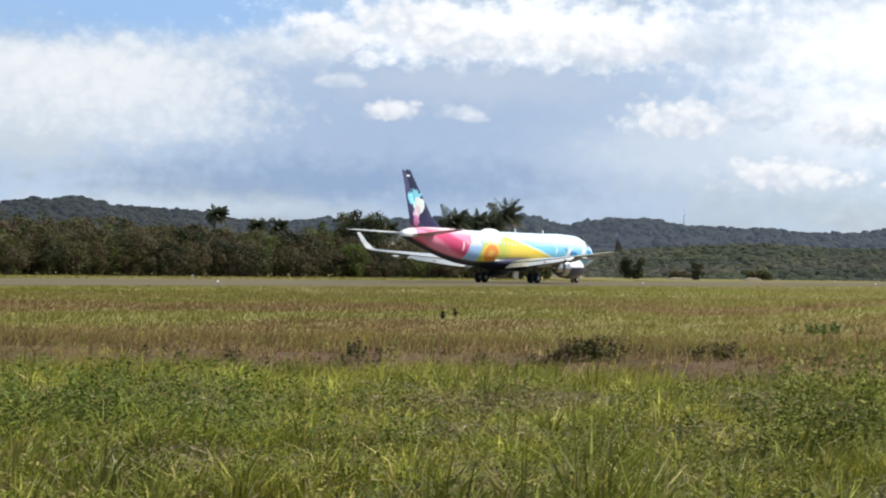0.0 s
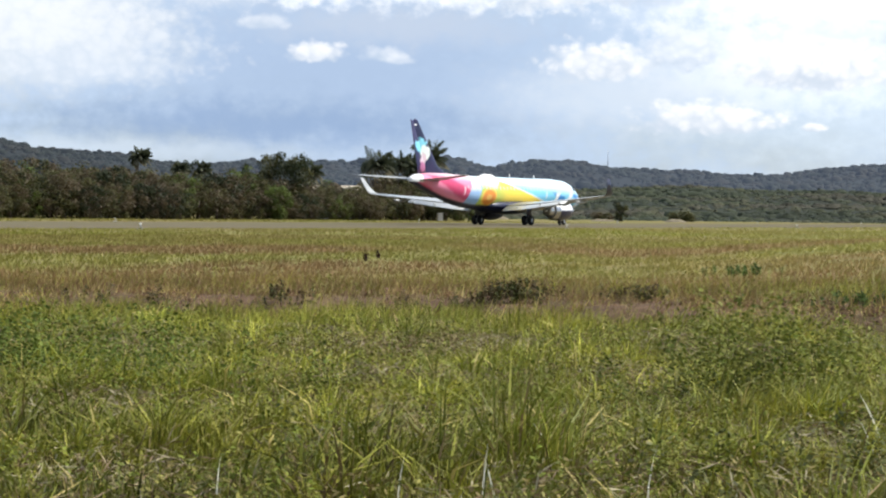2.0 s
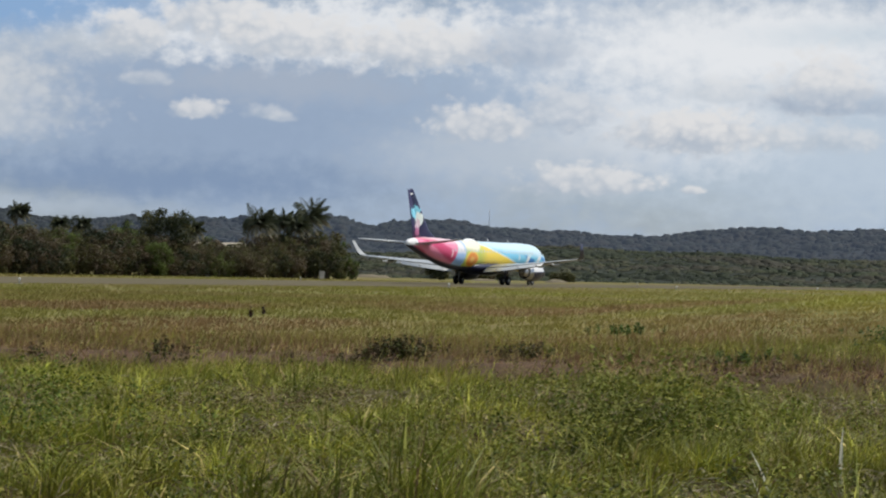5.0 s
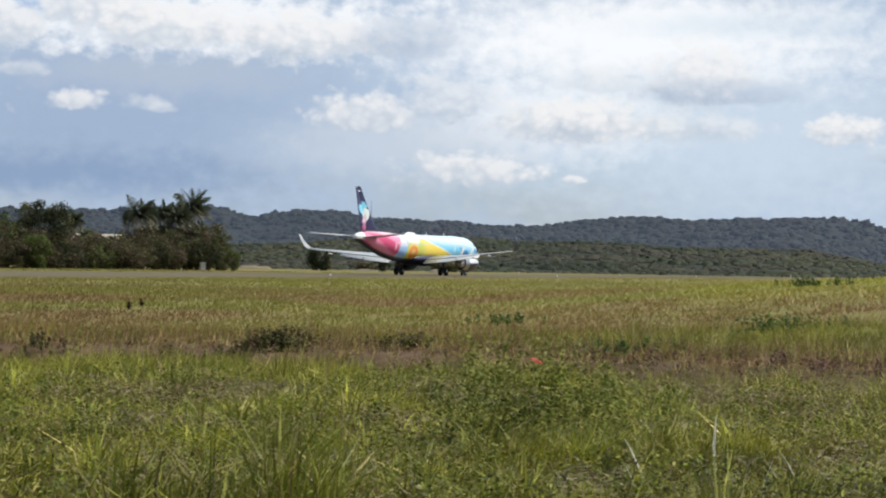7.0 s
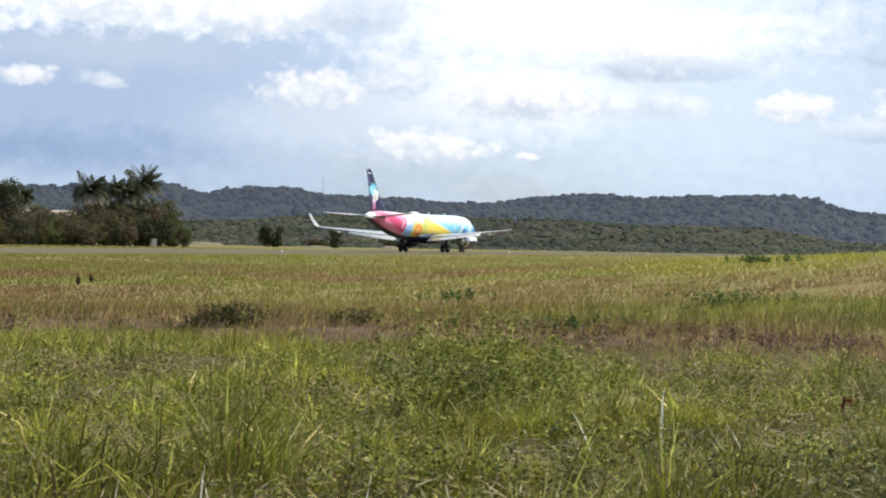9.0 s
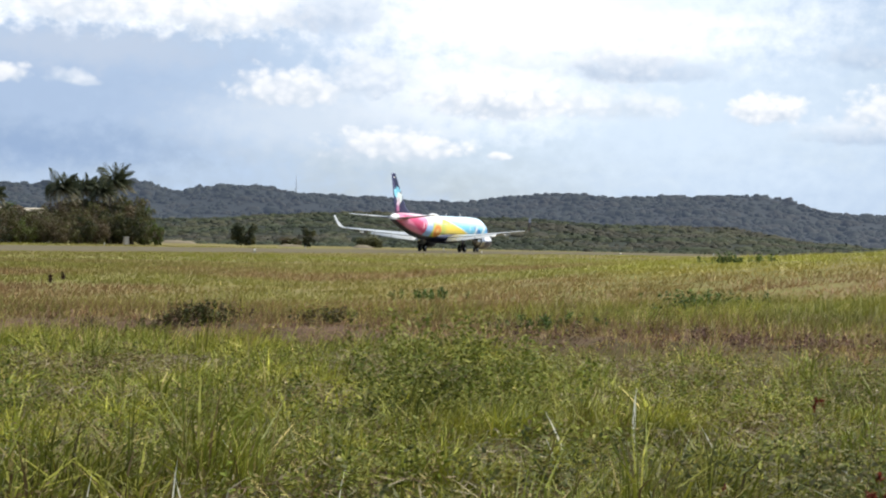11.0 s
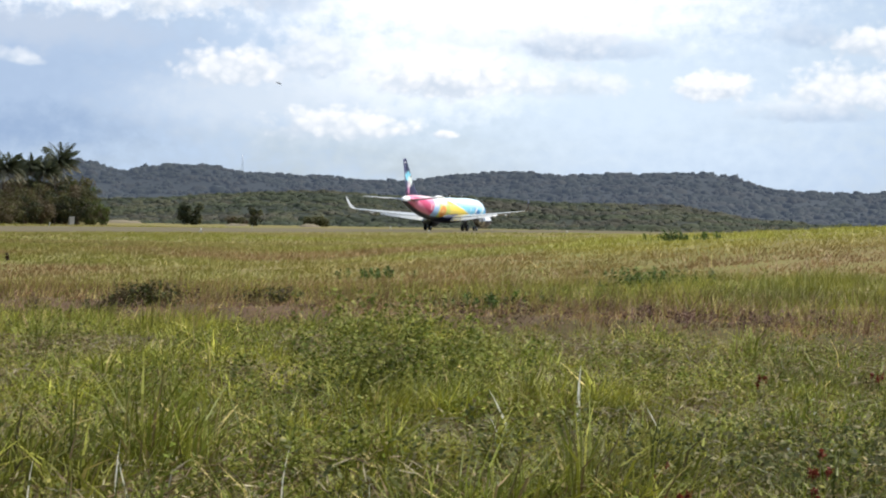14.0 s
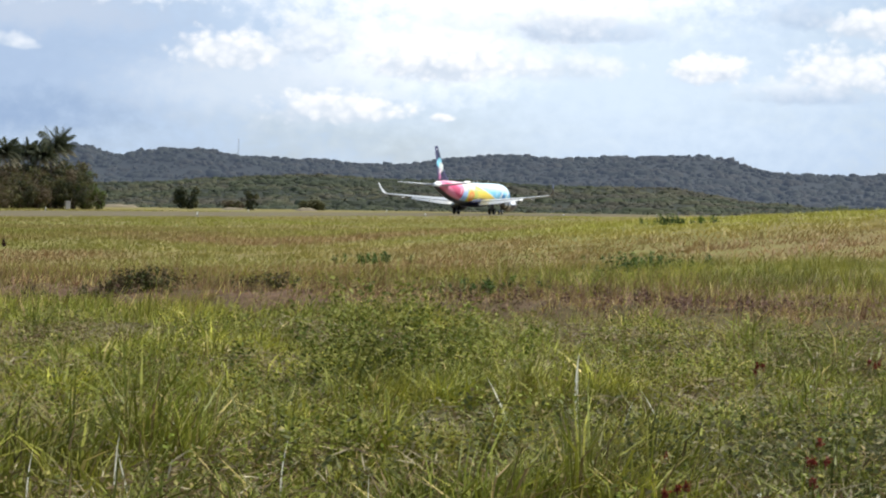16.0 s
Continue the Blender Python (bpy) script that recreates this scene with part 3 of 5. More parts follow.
        part("cowl", bm, cowl_paint() if s < 0 else navy, eng)
        bm = bmesh.new()
        tube(bm, [(6.88, ey, ez, .90), (7.02, ey, ez, .86), (7.06, ey, ez, .80), (7.0, ey, ez, .74), (6.4, ey, ez, .70)], 28, False)
        part("intake_lip", bm, metal, eng)
        bm = bmesh.new()
        tube(bm, [(6.3, ey, ez, .72), (6.2, ey, ez, .72), (6.15, ey, ez, .1)], 20)
        part("fan", bm, dark, eng)
        bm = bmesh.new()
        tube(bm, [(3.7, ey, ez, .62), (3.0, ey, ez, .62), (2.4, ey, ez, .50), (2.0, ey, ez, .36), (2.02, ey, ez, .33), (2.6, ey, ez, .3)], 24)
        part("core_nozzle", bm, hot, eng)
        bm = bmesh.new()
        tube(bm, [(2.5, ey, ez, .24), (2.0, ey, ez, .2), (1.5, ey, ez, .03)], 16)
        part("exhaust_cone", bm, hot, eng)
        bm = bmesh.new()
        loft(bm, wing_rings([((5.9, ey, ez + .85), (2.2, ey, ez + .5), .09), ((3.9, ey, 2.3), (0.6, ey, 2.0), .09)], (0, 1, 0)))
        part("pylon", bm, white, eng)
        # main gear
        gear = new("main_gear")
        gear.parent = plane
        gy = s * 2.97
        bm = bmesh.new()
        rod(bm, (0.05, gy, .5), (0.05, gy * .98, 2.2), .11, .14)
        part("strut", bm, strutm, gear)
        bm = bmesh.new()
        rod(bm, (0.05, gy, 1.1), (0.2, gy * .45, 2.0), .07)
        part("side_brace", bm, strutm, gear)
        bm = bmesh.new()
        rod(bm, (0, gy - .5, .52), (0, gy + .5, .52), .08)
        part("axle", bm, strutm, gear)
        bm = bmesh.new()
        bmesh.ops.create_cube(bm, size=1, matrix=Matrix.Translation((0.05, gy + s * .12, 1.5)) @ Matrix.Diagonal((1.0, .05, 1.0, 1)))
        bmesh.ops.bevel(bm, geom=bm.edges[:], offset=.02, segments=2)
        part("gear_door", bm, navy if s < 0 else white, gear)
        for o in (-.36, .36):
            PLANE_WHEELS.append((wheel(gear, .52, .36, rubber, strutm), (0, gy + o, .52), .52))
    gear = new("nose_gear")
    gear.parent = plane
    bm = bmesh.new()
    rod(bm, (14.64, 0, .38), (14.75, 0, 2.1), .09, .11)
    part("strut", bm, strutm, gear)
    bm = bmesh.new()
    rod(bm, (14.64, -.25, .38), (14.64, .25, .38), .06)
    part("axle", bm, strutm, gear)
    for o in (-.24, .24):
        PLANE_WHEELS.append((wheel(gear, .38, .22, rubber, strutm), (14.64, o, .38), .38))
    return plane


def wheel(parent, r, w, rubber, steel):
    wh = new("wheel")
    wh.parent = parent
    bm = bmesh.new()
    prof = [(-w * .42, r * .55), (-w * .5, r * .75), (-w * .45, r * .93), (-w * .2, r), (w * .2, r), (w * .45, r * .93), (w * .5, r * .75), (w * .42, r * .55)]
    loft(bm, [[Vector((q * math.cos(a), y, q * math.sin(a))) for a in np.linspace(0, 2 * math.pi, 29)[:-1]] for y, q in prof])
    part("tyre", bm, rubber, wh)
    bm = bmesh.new()
    prof = [(-w * .46, r * .16), (-w * .46, r * .3), (-w * .36, r * .53), (w * .36, r * .53), (w * .46, r * .3), (w * .46, r * .16)]
    loft(bm, [[Vector((q * math.cos(a), y, q * math.sin(a))) for a in np.linspace(0, 2 * math.pi, 21)[:-1]] for y, q in prof])
    part("rim", bm, steel, wh)
    return wh


PLANE = airliner()

# ---- distance: far hills and scrub ridge ----
RNG = np.random.default_rng(7)


def waves(x, y, size, seed, n=7):
    """Soft patches about size metres across, -1 to 1."""
    g = np.random.default_rng(seed)
    a = g.uniform(0, 2 * np.pi, n)
    k = 2 * np.pi / size * g.uniform(0.6, 1.5, n)
    p = g.uniform(0, 2 * np.pi, n)
    return sum(np.sin(k[i] * (np.cos(a[i]) * x + np.sin(a[i]) * y) + p[i]) for i in range(n)) / (n * 0.55)


def rhombs(c, u, v):
    """Leaf-shaped quads: centres, half length and half width vectors."""
    p = np.stack([c - u, c + v - u * 0.1, c + u, c - v - u * 0.1], 1).reshape(-1, 3)
    return p, np.arange(len(p)).reshape(-1, 4)


def leaf_cloud(c, size, outward, rng, flat=0.6):
    """Leaves of about that size at the points c, facing more or less outward."""
    n = len(c)
    nrm = outward + rng.normal(0, flat, (n, 3))
    nrm /= np.linalg.norm(nrm, axis=1)[:, None] + 1e-9
    r = rng.normal(0, 1, (n, 3))
    u = np.cross(nrm, r)
    u /= np.linalg.norm(u, axis=1)[:, None] + 1e-9
    v = np.cross(nrm, u)
    s = (np.asarray(size) * rng.uniform(0.6, 1.4, n))[:, None]
    return rhombs(c, u * s, v * s * rng.uniform(0.35, 0.6, n)[:, None])


def polar(az, d):
    a = np.radians(az)
    return np.sin(a) * d, np.cos(a) * d


FAR_AZ = np.array([-40, -25, -16, -12.3, -11.5, -9.9, -8.2, -7.1, -5.7, -4.75, -2.9, -1.45, 0.74, 1.84, 5.1, 6.5, 9.4, 11.4, 14, 16.4, 17.3, 18.4, 19.7, 22, 30, 45])
FAR_EL = np.array([1.1, 1.3, 1.50, 1.56, 1.72, 1.64, 1.54, 1.26, 1.28, 1.40, 1.36, 1.32, 1.58, 1.28, 1.33, 1.26, 1.14, 1.36, 1.37, 1.48, 1.42, 1.32, 1.04, 1.00, 1.1, 0.9])
MID_AZ = np.array([-40, -20, -2, 1.5, 4.2, 7.5, 9.7, 13.4, 17, 18.2, 19.4, 21, 30, 45])
MID_EL = np.array([0.4, 0.4, 0.4, 0.52, 0.68, 0.81, 0.74, 0.57, 0.60, 0.42, 0.22, 0.12, 0.2, 0.2])


def painted_haze_leaves(name, haze_glow):
    """Distant woods with a pale blue glow painted into the leaves in place of haze."""
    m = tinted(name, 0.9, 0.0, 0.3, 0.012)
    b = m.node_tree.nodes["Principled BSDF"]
    b.inputs["Emission Color"].default_value = (*haze_glow, 1)
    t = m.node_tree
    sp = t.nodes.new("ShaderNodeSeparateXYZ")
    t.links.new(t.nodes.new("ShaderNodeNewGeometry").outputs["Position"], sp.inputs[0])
    # The painted glow drops to about half towards the left, leaving those hills darker.
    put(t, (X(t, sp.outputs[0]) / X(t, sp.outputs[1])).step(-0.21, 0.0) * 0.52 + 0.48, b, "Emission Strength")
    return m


FAR_WOOD, MID_WOOD = painted_haze_leaves("far_woods_painted_haze", (0.037, 0.047, 0.070)), tinted("ridge_scrub", 0.9, 0.0, 0.3, 0.012)


def slope(name, az_keys, el_keys, near, crest, tree, mat, colors, count, leaf, label, seed, low=1.0):
    """A wooded ridge round the field: a rising sheet, then tree crowns all over it."""
    rng = np.random.default_rng(seed)

    def level(az, d):
        top = np.tan(np.radians(np.interp(az, az_keys, el_keys))) * crest + 1.2 - tree * 0.75
        x, y = polar(az, d)
        up = smooth(d, near, crest) * (1 - 0.5 * smooth(d, crest, crest * 1.35))
        return np.maximum(top, 0.5) * up * (1 + 0.22 * waves(x, y, (crest - near) * 0.35, seed) * (1 - smooth(d, crest * 0.93, crest)))
    az, d = np.meshgrid(np.arange(-44, 46, 0.25), np.linspace(near, crest * 1.3, 26))
    x, y = polar(az, d)
    v = np.stack([x, y, level(az, d) - 0.3 - 2.0 * (d == near)], -1).reshape(-1, 3)
    n, m = az.shape
    i, j = np.meshgrid(np.arange(n - 1), np.arange(m - 1), indexing="ij")
    f = np.stack([i * m + j, (i + 1) * m + j, (i + 1) * m + j + 1, i * m + j + 1], -1).reshape(-1, 4)
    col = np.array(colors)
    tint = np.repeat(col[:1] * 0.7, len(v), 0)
    # crowns: a dome of leaves for each
    ca = rng.uniform(-16, 25, count)
    cd = near + (crest * 1.02 - near) * rng.uniform(0, 1, count) ** 0.8
    cx, cy = polar(ca, cd)
    cz = level(ca, cd)
    cr = tree * np.clip(np.exp(rng.normal(-0.3, 0.45, count)), 0.3, 1.6) * (0.8 + 0.6 * smooth(waves(cx, cy, 70, seed + 3), 0.2, 0.9))
    # each crown is an uneven dome with a rough coat of leaves
    ring = np.arange(7) * (2 * np.pi / 7)
    o = [np.array((0, 0, 1.0))] + [np.array((math.cos(q) * .62, math.sin(q) * .62, .78)) for q in ring] + [np.array((math.cos(q + .4), math.sin(q + .4), -.1)) for q in ring]
    o = np.array(o)
    nd = len(o)
    squash = rng.uniform((.9, .9, .5), (1.8, 1.5, 1.05), (count, 3)) * np.array((1, 1, low))
    dome = np.stack([cx, cy, cz], -1)[:, None] + o[None] * (cr[:, None] * rng.uniform(.68, 1.2, (count, nd)))[..., None] * squash[:, None]
    tri = [(0, 1 + i, 1 + (i + 1) % 7) for i in range(7)]
    for s0 in (1,):
        tri += [(s0 + i, s0 + 7 + i, s0 + (i + 1) % 7) for i in range(7)] + [(s0 + (i + 1) % 7, s0 + 7 + i, s0 + 7 + (i + 1) % 7) for i in range(7)]
    df = (np.arange(count)[:, None, None] * nd + np.array(tri)[None]).reshape(-1, 3)
    k = 4
    th, ph = rng.uniform(0, 2 * np.pi, (count, k)), np.arcsin(rng.uniform(0, 1, (count, k)))
    q = np.stack([np.cos(th) * np.cos(ph), np.sin(th) * np.cos(ph), np.sin(ph)], -1)
    pos = np.stack([cx, cy, cz], -1)[:, None] + q * rng.uniform(0.75, 0.98, (count, k))[..., None] * cr[:, None, None] * squash[:, None]
    pv, pf = leaf_cloud(pos.reshape(-1, 3), np.repeat(cr, k) * leaf, q.reshape(-1, 3), rng, 0.4)
    pick = np.clip(waves(cx, cy, 90, seed + 1) * 0.7 + 0.5 + rng.normal(0, 0.10, count), 0, 0.999)
    base = col[(pick * len(col)).astype(int)] * rng.uniform(0.85, 1.15, count)[:, None]
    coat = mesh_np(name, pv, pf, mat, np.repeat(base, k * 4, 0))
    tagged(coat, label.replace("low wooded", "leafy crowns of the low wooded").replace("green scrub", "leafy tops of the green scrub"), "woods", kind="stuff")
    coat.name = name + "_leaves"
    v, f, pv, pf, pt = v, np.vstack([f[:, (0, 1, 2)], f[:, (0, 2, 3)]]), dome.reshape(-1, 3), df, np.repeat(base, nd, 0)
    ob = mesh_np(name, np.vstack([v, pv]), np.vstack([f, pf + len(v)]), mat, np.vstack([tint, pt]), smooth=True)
    return tagged(ob, label, "woods", kind="stuff")


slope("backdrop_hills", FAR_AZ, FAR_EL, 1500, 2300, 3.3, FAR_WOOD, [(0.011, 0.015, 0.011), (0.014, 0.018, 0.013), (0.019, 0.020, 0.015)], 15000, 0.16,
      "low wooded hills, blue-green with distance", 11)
slope("scrub_ridge", MID_AZ, MID_EL, 470, 760, 1.25, MID_WOOD, [(0.026, 0.033, 0.019), (0.032, 0.040, 0.021), (0.040, 0.046, 0.024), (0.050, 0.051, 0.029), (0.044, 0.042, 0.029)], 12000, 0.30,
      "green scrub-covered ridge behind the runway", 12, 0.6)


# ---- hedge of trees, palms and bushes beyond the runway ----
CAM_S = RUN_MID.dot(RUN_DIR)


def beyond(az, perp):
    """Place at a compass turn, that far from the camera across the runway's line."""
    d = perp / math.sin(radians(29.12 - az))
    return d * math.sin(radians(az)), d * math.cos(radians(az)), d


def limb_mesh(bm, a, b, r0, r1, n=6):
    rod(bm, a, b, r0, r1, n)


def bush_kind(seed, r, h, colors, n=2600, leaf=0.050):
    """A bushy tree: short trunk with limbs, uneven crown of leaf clumps down to the ground."""
    rng = np.random.default_rng(seed)
    tree = new("hedge_tree")
    bm = bmesh.new()
    limb_mesh(bm, (0, 0, -0.3), (0.1, 0, h * 0.4), 0.16, 0.11)
    for q in range(6):
        a = q * 1.05 + rng.uniform(-.3, .3)
        tip = (math.cos(a) * r * .6, math.sin(a) * r * .6, h * rng.uniform(.5, .85))
        limb_mesh(bm, (0.05, 0, h * rng.uniform(.1, .35)), tip, .09, .02)
    part("trunk", bm, BARK, tree)
    lobes = 40
    la, lz = rng.uniform(0, 2 * np.pi, lobes), rng.uniform(0.03, 0.9, lobes)
    wide = np.sqrt(np.clip(1 - (lz - 0.58) ** 2 / 0.36, 0.05, 1))
    lc = np.stack([np.cos(la) * r * wide * rng.uniform(.3, .85, lobes), np.sin(la) * r * wide * rng.uniform(.3, .85, lobes), lz * h], -1)
    lr = r * rng.uniform(.18, .34, lobes)
    k = n // lobes
    o = rng.normal(0, 1, (lobes, k, 3))
    o[..., 2] += 0.35
    o /= np.linalg.norm(o, axis=2)[..., None]
    pos = (lc[:, None] + o * (lr[:, None] * rng.uniform(.55, 1.1, (lobes, k)))[..., None]).reshape(-1, 3)
    pos[:, 2] = np.maximum(pos[:, 2], 0.05)
    v, f = leaf_cloud(pos, r * leaf, o.reshape(-1, 3), rng, 0.45)
    col = np.array(colors)
    tint = np.repeat(col[rng.integers(0, len(col), lobes)] * rng.uniform(.85, 1.15, lobes)[:, None], k, 0) * rng.uniform(.92, 1.08, (lobes * k, 1))
    crown = mesh_np("crown", v, f, LEAVES, np.repeat(tint, 4, 0))
    crown.parent = tree
    return tree


OLIVE, DARK, RUST, FRESH = (0.084, 0.082, 0.030), (0.034, 0.042, 0.019), (0.096, 0.074, 0.042), (0.095, 0.125, 0.028)


def hedge():
    rng = np.random.default_rng(21)
    kinds = [(bush_kind(30 + i, 2.6 + 0.25 * (i % 3), 5.2 + 0.3 * (i % 4), c), c) for i, c in enumerate(([OLIVE, DARK], [OLIVE, RUST], [DARK, RUST], [OLIVE, FRESH], [DARK, OLIVE, RUST], [RUST, OLIVE]))]
    words = ["olive-green hedge tree of the thicket beyond the runway", "olive and rusty brown hedge tree beyond the runway", "dark hedge tree with brown dying leaves", "fresh green hedge tree beyond the runway", "mottled brown-green hedge tree beyond the runway", "rust-brown hedge tree beyond the runway"]
    for i, (k, c) in enumerate(kinds):
        tagged(k, words[i], "tree", "thicket beyond the runway")
        k.matrix_basis = pose(*beyond(-14.5 - 0.4 * i, 156)[:2], 0, 0, 0, i * 50)
    s = 112.0
    while s < 300:
        for row, (perp, grow) in enumerate(((154, 0.70), (157, 0.95), (162, 1.08))):
            p = s + rng.uniform(-.9, .9)
            az = 29.12 - math.degrees(math.atan2(perp, p))
            if az > (1.05 if row == 0 else 0.75):
                continue
            x, y, d = beyond(az, perp + rng.uniform(-1.5, 1.5))
            g = grow * rng.uniform(.85, 1.1) * float(np.interp(az, (-16, -9, -5, -3.5, -2.2, -0.8, 0.5, 1.1), (1.14, 1.13, 1.08, 0.95, 0.88, 1.18, 1.22, 1.0)))
            k = kinds[int(rng.integers(0, 6)) if az < -2 else (1, 5, 4, 0)[int(rng.integers(0, 4))]][0]
            copy_thing(k, pose(x, y, 0, 0, 0, rng.uniform(0, 360)) @ Matrix.Diagonal((g * 1.25, g * 1.25, g * rng.uniform(.86, 1.1), 1)))
        s += 3.3


hedge()


def round_tree(az, perp, r, h, colors, label):
    t = bush_kind(int(h * 10), r, h, colors, 5200, leaf=0.050)
    t.name = "tree"
    x, y, d = beyond(az, perp)
    t.matrix_basis = pose(x, y, 0, 0, 0, 40)
    return tagged(t, label, "tree")


round_tree(-3.8, 158, 4.2, 9.6, [DARK, OLIVE], "round dark-green tree standing above the thicket")
round_tree(-4.75, 162, 2.0, 8.8, [DARK], "slim dark tree among the thicket")
round_tree(-6.5, 166, 2.2, 8.4, [DARK, OLIVE], "small dark tree above the thicket")
round_tree(1.0, 152, 2.2, 5.9, [FRESH, OLIVE], "fresh green tree at the end of the thicket")
round_tree(-3.95, 152, 2.5, 4.6, [FRESH], "fresh green feathery tree before the darker thicket")
round_tree(1.35, 151, 1.4, 3.2, [FRESH, OLIVE], "low fresh green tree at the end of the thicket")


def palm(az, perp, h, span, seed, label):
    """Coconut palm: ringed leaning trunk, arched fronds with hanging leaflets blown to one side."""
    rng = np.random.default_rng(seed)
    tree = tagged(new("palm_tree"), label, "palm tree", "palms in the thicket")
    bm = bmesh.new()
    rings = []
    for i in range(15):
        u = i / 14
        r = 0.22 - 0.09 * u + (0.015 if i % 2 else 0)
        rings.append([Vector((0.7 * u * u + r * math.cos(a), r * math.sin(a), -0.3 + (h - span * .8 + 0.3) * u)) for a in np.linspace(0, 2 * np.pi, 9)[:-1]])
    loft(bm, rings)
    part("trunk", bm, BARK, tree)
    top = np.array((0.7, 0, h - span * .8))
    count = 34
    for q in range(count):
        a = q * 2.399 + rng.uniform(-.2, .2)
        lift = 1 - 1.15 * q / (count - 1)
        ln = span * rng.uniform(.8, 1.0)
        out = np.array((math.cos(a), math.sin(a), 0))
        n = 13
        u = np.linspace(0, 1, n)
        tilt = radians(10 + 74 * lift) - u * radians(rng.uniform(80, 130) if lift < .6 else rng.uniform(40, 90))
        step = out * np.cos(tilt)[:, None] + np.array((0, 0, 1)) * np.sin(tilt)[:, None] + np.array((0.85, -0.2, 0.1)) * (0.10 + 0.62 * u)[:, None]
        step /= np.linalg.norm(step, axis=1)[:, None]
        arc = top + np.vstack([np.zeros((1, 3)), np.cumsum(step[:-1], axis=0)]) * (ln / (n - 1))
        tang = np.gradient(arc, axis=0)
        tang /= np.linalg.norm(tang, axis=1)[:, None]
        side = np.cross(tang, (0, 0, 1))
        side /= np.linalg.norm(side, axis=1)[:, None] + 1e-9
        cs, us, vs = [], [], []
        for i in range(1, n):
            for s in (1, -1):
                for j in (0, .7, 1.4):
                    L = ln * .31 * math.sin(math.pi * (0.12 + .8 * u[i])) + .12
                    dirn = side[i] * s * .8 + tang[i] * .5 + np.array((0.30, 0, -0.70 - .45 * rng.uniform()))
                    dirn /= np.linalg.norm(dirn)
                    base = arc[i] * (1 - j * .5) + arc[i - 1] * j * .5
                    cs.append(base + dirn * L * .5)
                    us.append(dirn * L * .5)
                    w = np.cross(dirn, tang[i] + .01)
                    vs.append(tang[i] * .06 + w * .03)
        cs += list((arc[1:] + arc[:-1]) / 2)
        us += list((arc[1:] - arc[:-1]) / 2)
        vs += [np.array((0, 0, .05))] * (n - 1)
        v, f = rhombs(np.array(cs), np.array(us), np.array(vs))
        c = np.array(((0.058, 0.066, 0.034), (0.085, 0.090, 0.048), (0.22, 0.20, 0.13))[0 if lift > .45 else 1 if lift > .12 else 2])
        ob = mesh_np("frond", v, f, LEAVES, np.repeat(c[None] * rng.uniform(.8, 1.2), len(v), 0))
        ob.parent = tree
    x, y, d = beyond(az, perp)
    tree.matrix_basis = pose(x, y, 0, 0, 0, rng.uniform(-20, 20))
    return tree


palm(-0.02, 160, 13.0, 4.4, 1, "tall coconut palm with wind-blown crown in the thicket")
palm(-1.42, 160, 11.3, 4.0, 2, "coconut palm with pale hanging fronds in the thicket")
palm(-0.78, 163, 11.2, 3.4, 3, "coconut palm behind the thicket, partly hidden")
palm(-0.35, 158, 10.2, 3.0, 8, "low-crowned palm among the thicket")
palm(-3.25, 161, 8.8, 2.7, 4, "short coconut palm beside a round tree")
palm(-7.95, 163, 9.5, 2.1, 5, "lone palm crown above the thicket")
palm(-6.2, 165, 8.0, 1.6, 6, "small palm crown above the thicket")
palm(-6.85, 165, 7.8, 1.5, 7, "small dark palm crown above the thicket")


def lone_bush(az, d, r, h, colors, label, seed):
    b = bush_kind(seed, r, h, colors, 3200, leaf=0.075)
    b.name = "bush"
    x, y = polar(az, d)
    b.matrix_basis = pose(float(x), float(y), 0, 0, 0, seed * 33)
    return tagged(b, label, "bush", "bushes beyond the runway")


for i, (az, d, r, h, c, w) in enumerate(((3.75, 400, 2.9, 3.9, [DARK, OLIVE], "dark round bush on the grass beyond the runway"), (5.5, 400, 1.7, 3.6, [DARK, OLIVE], "small upright dark bush beyond the runway"),
                                     (7.2, 430, 3.0, 1.6, [OLIVE], "low olive bush beyond the runway"),
                                     (5.0, 432, 2.6, 1.2, [OLIVE, RUST], "low brownish bush beyond the runway"))):
    lone_bush(az, d, r, h, c, w, 60 + i)


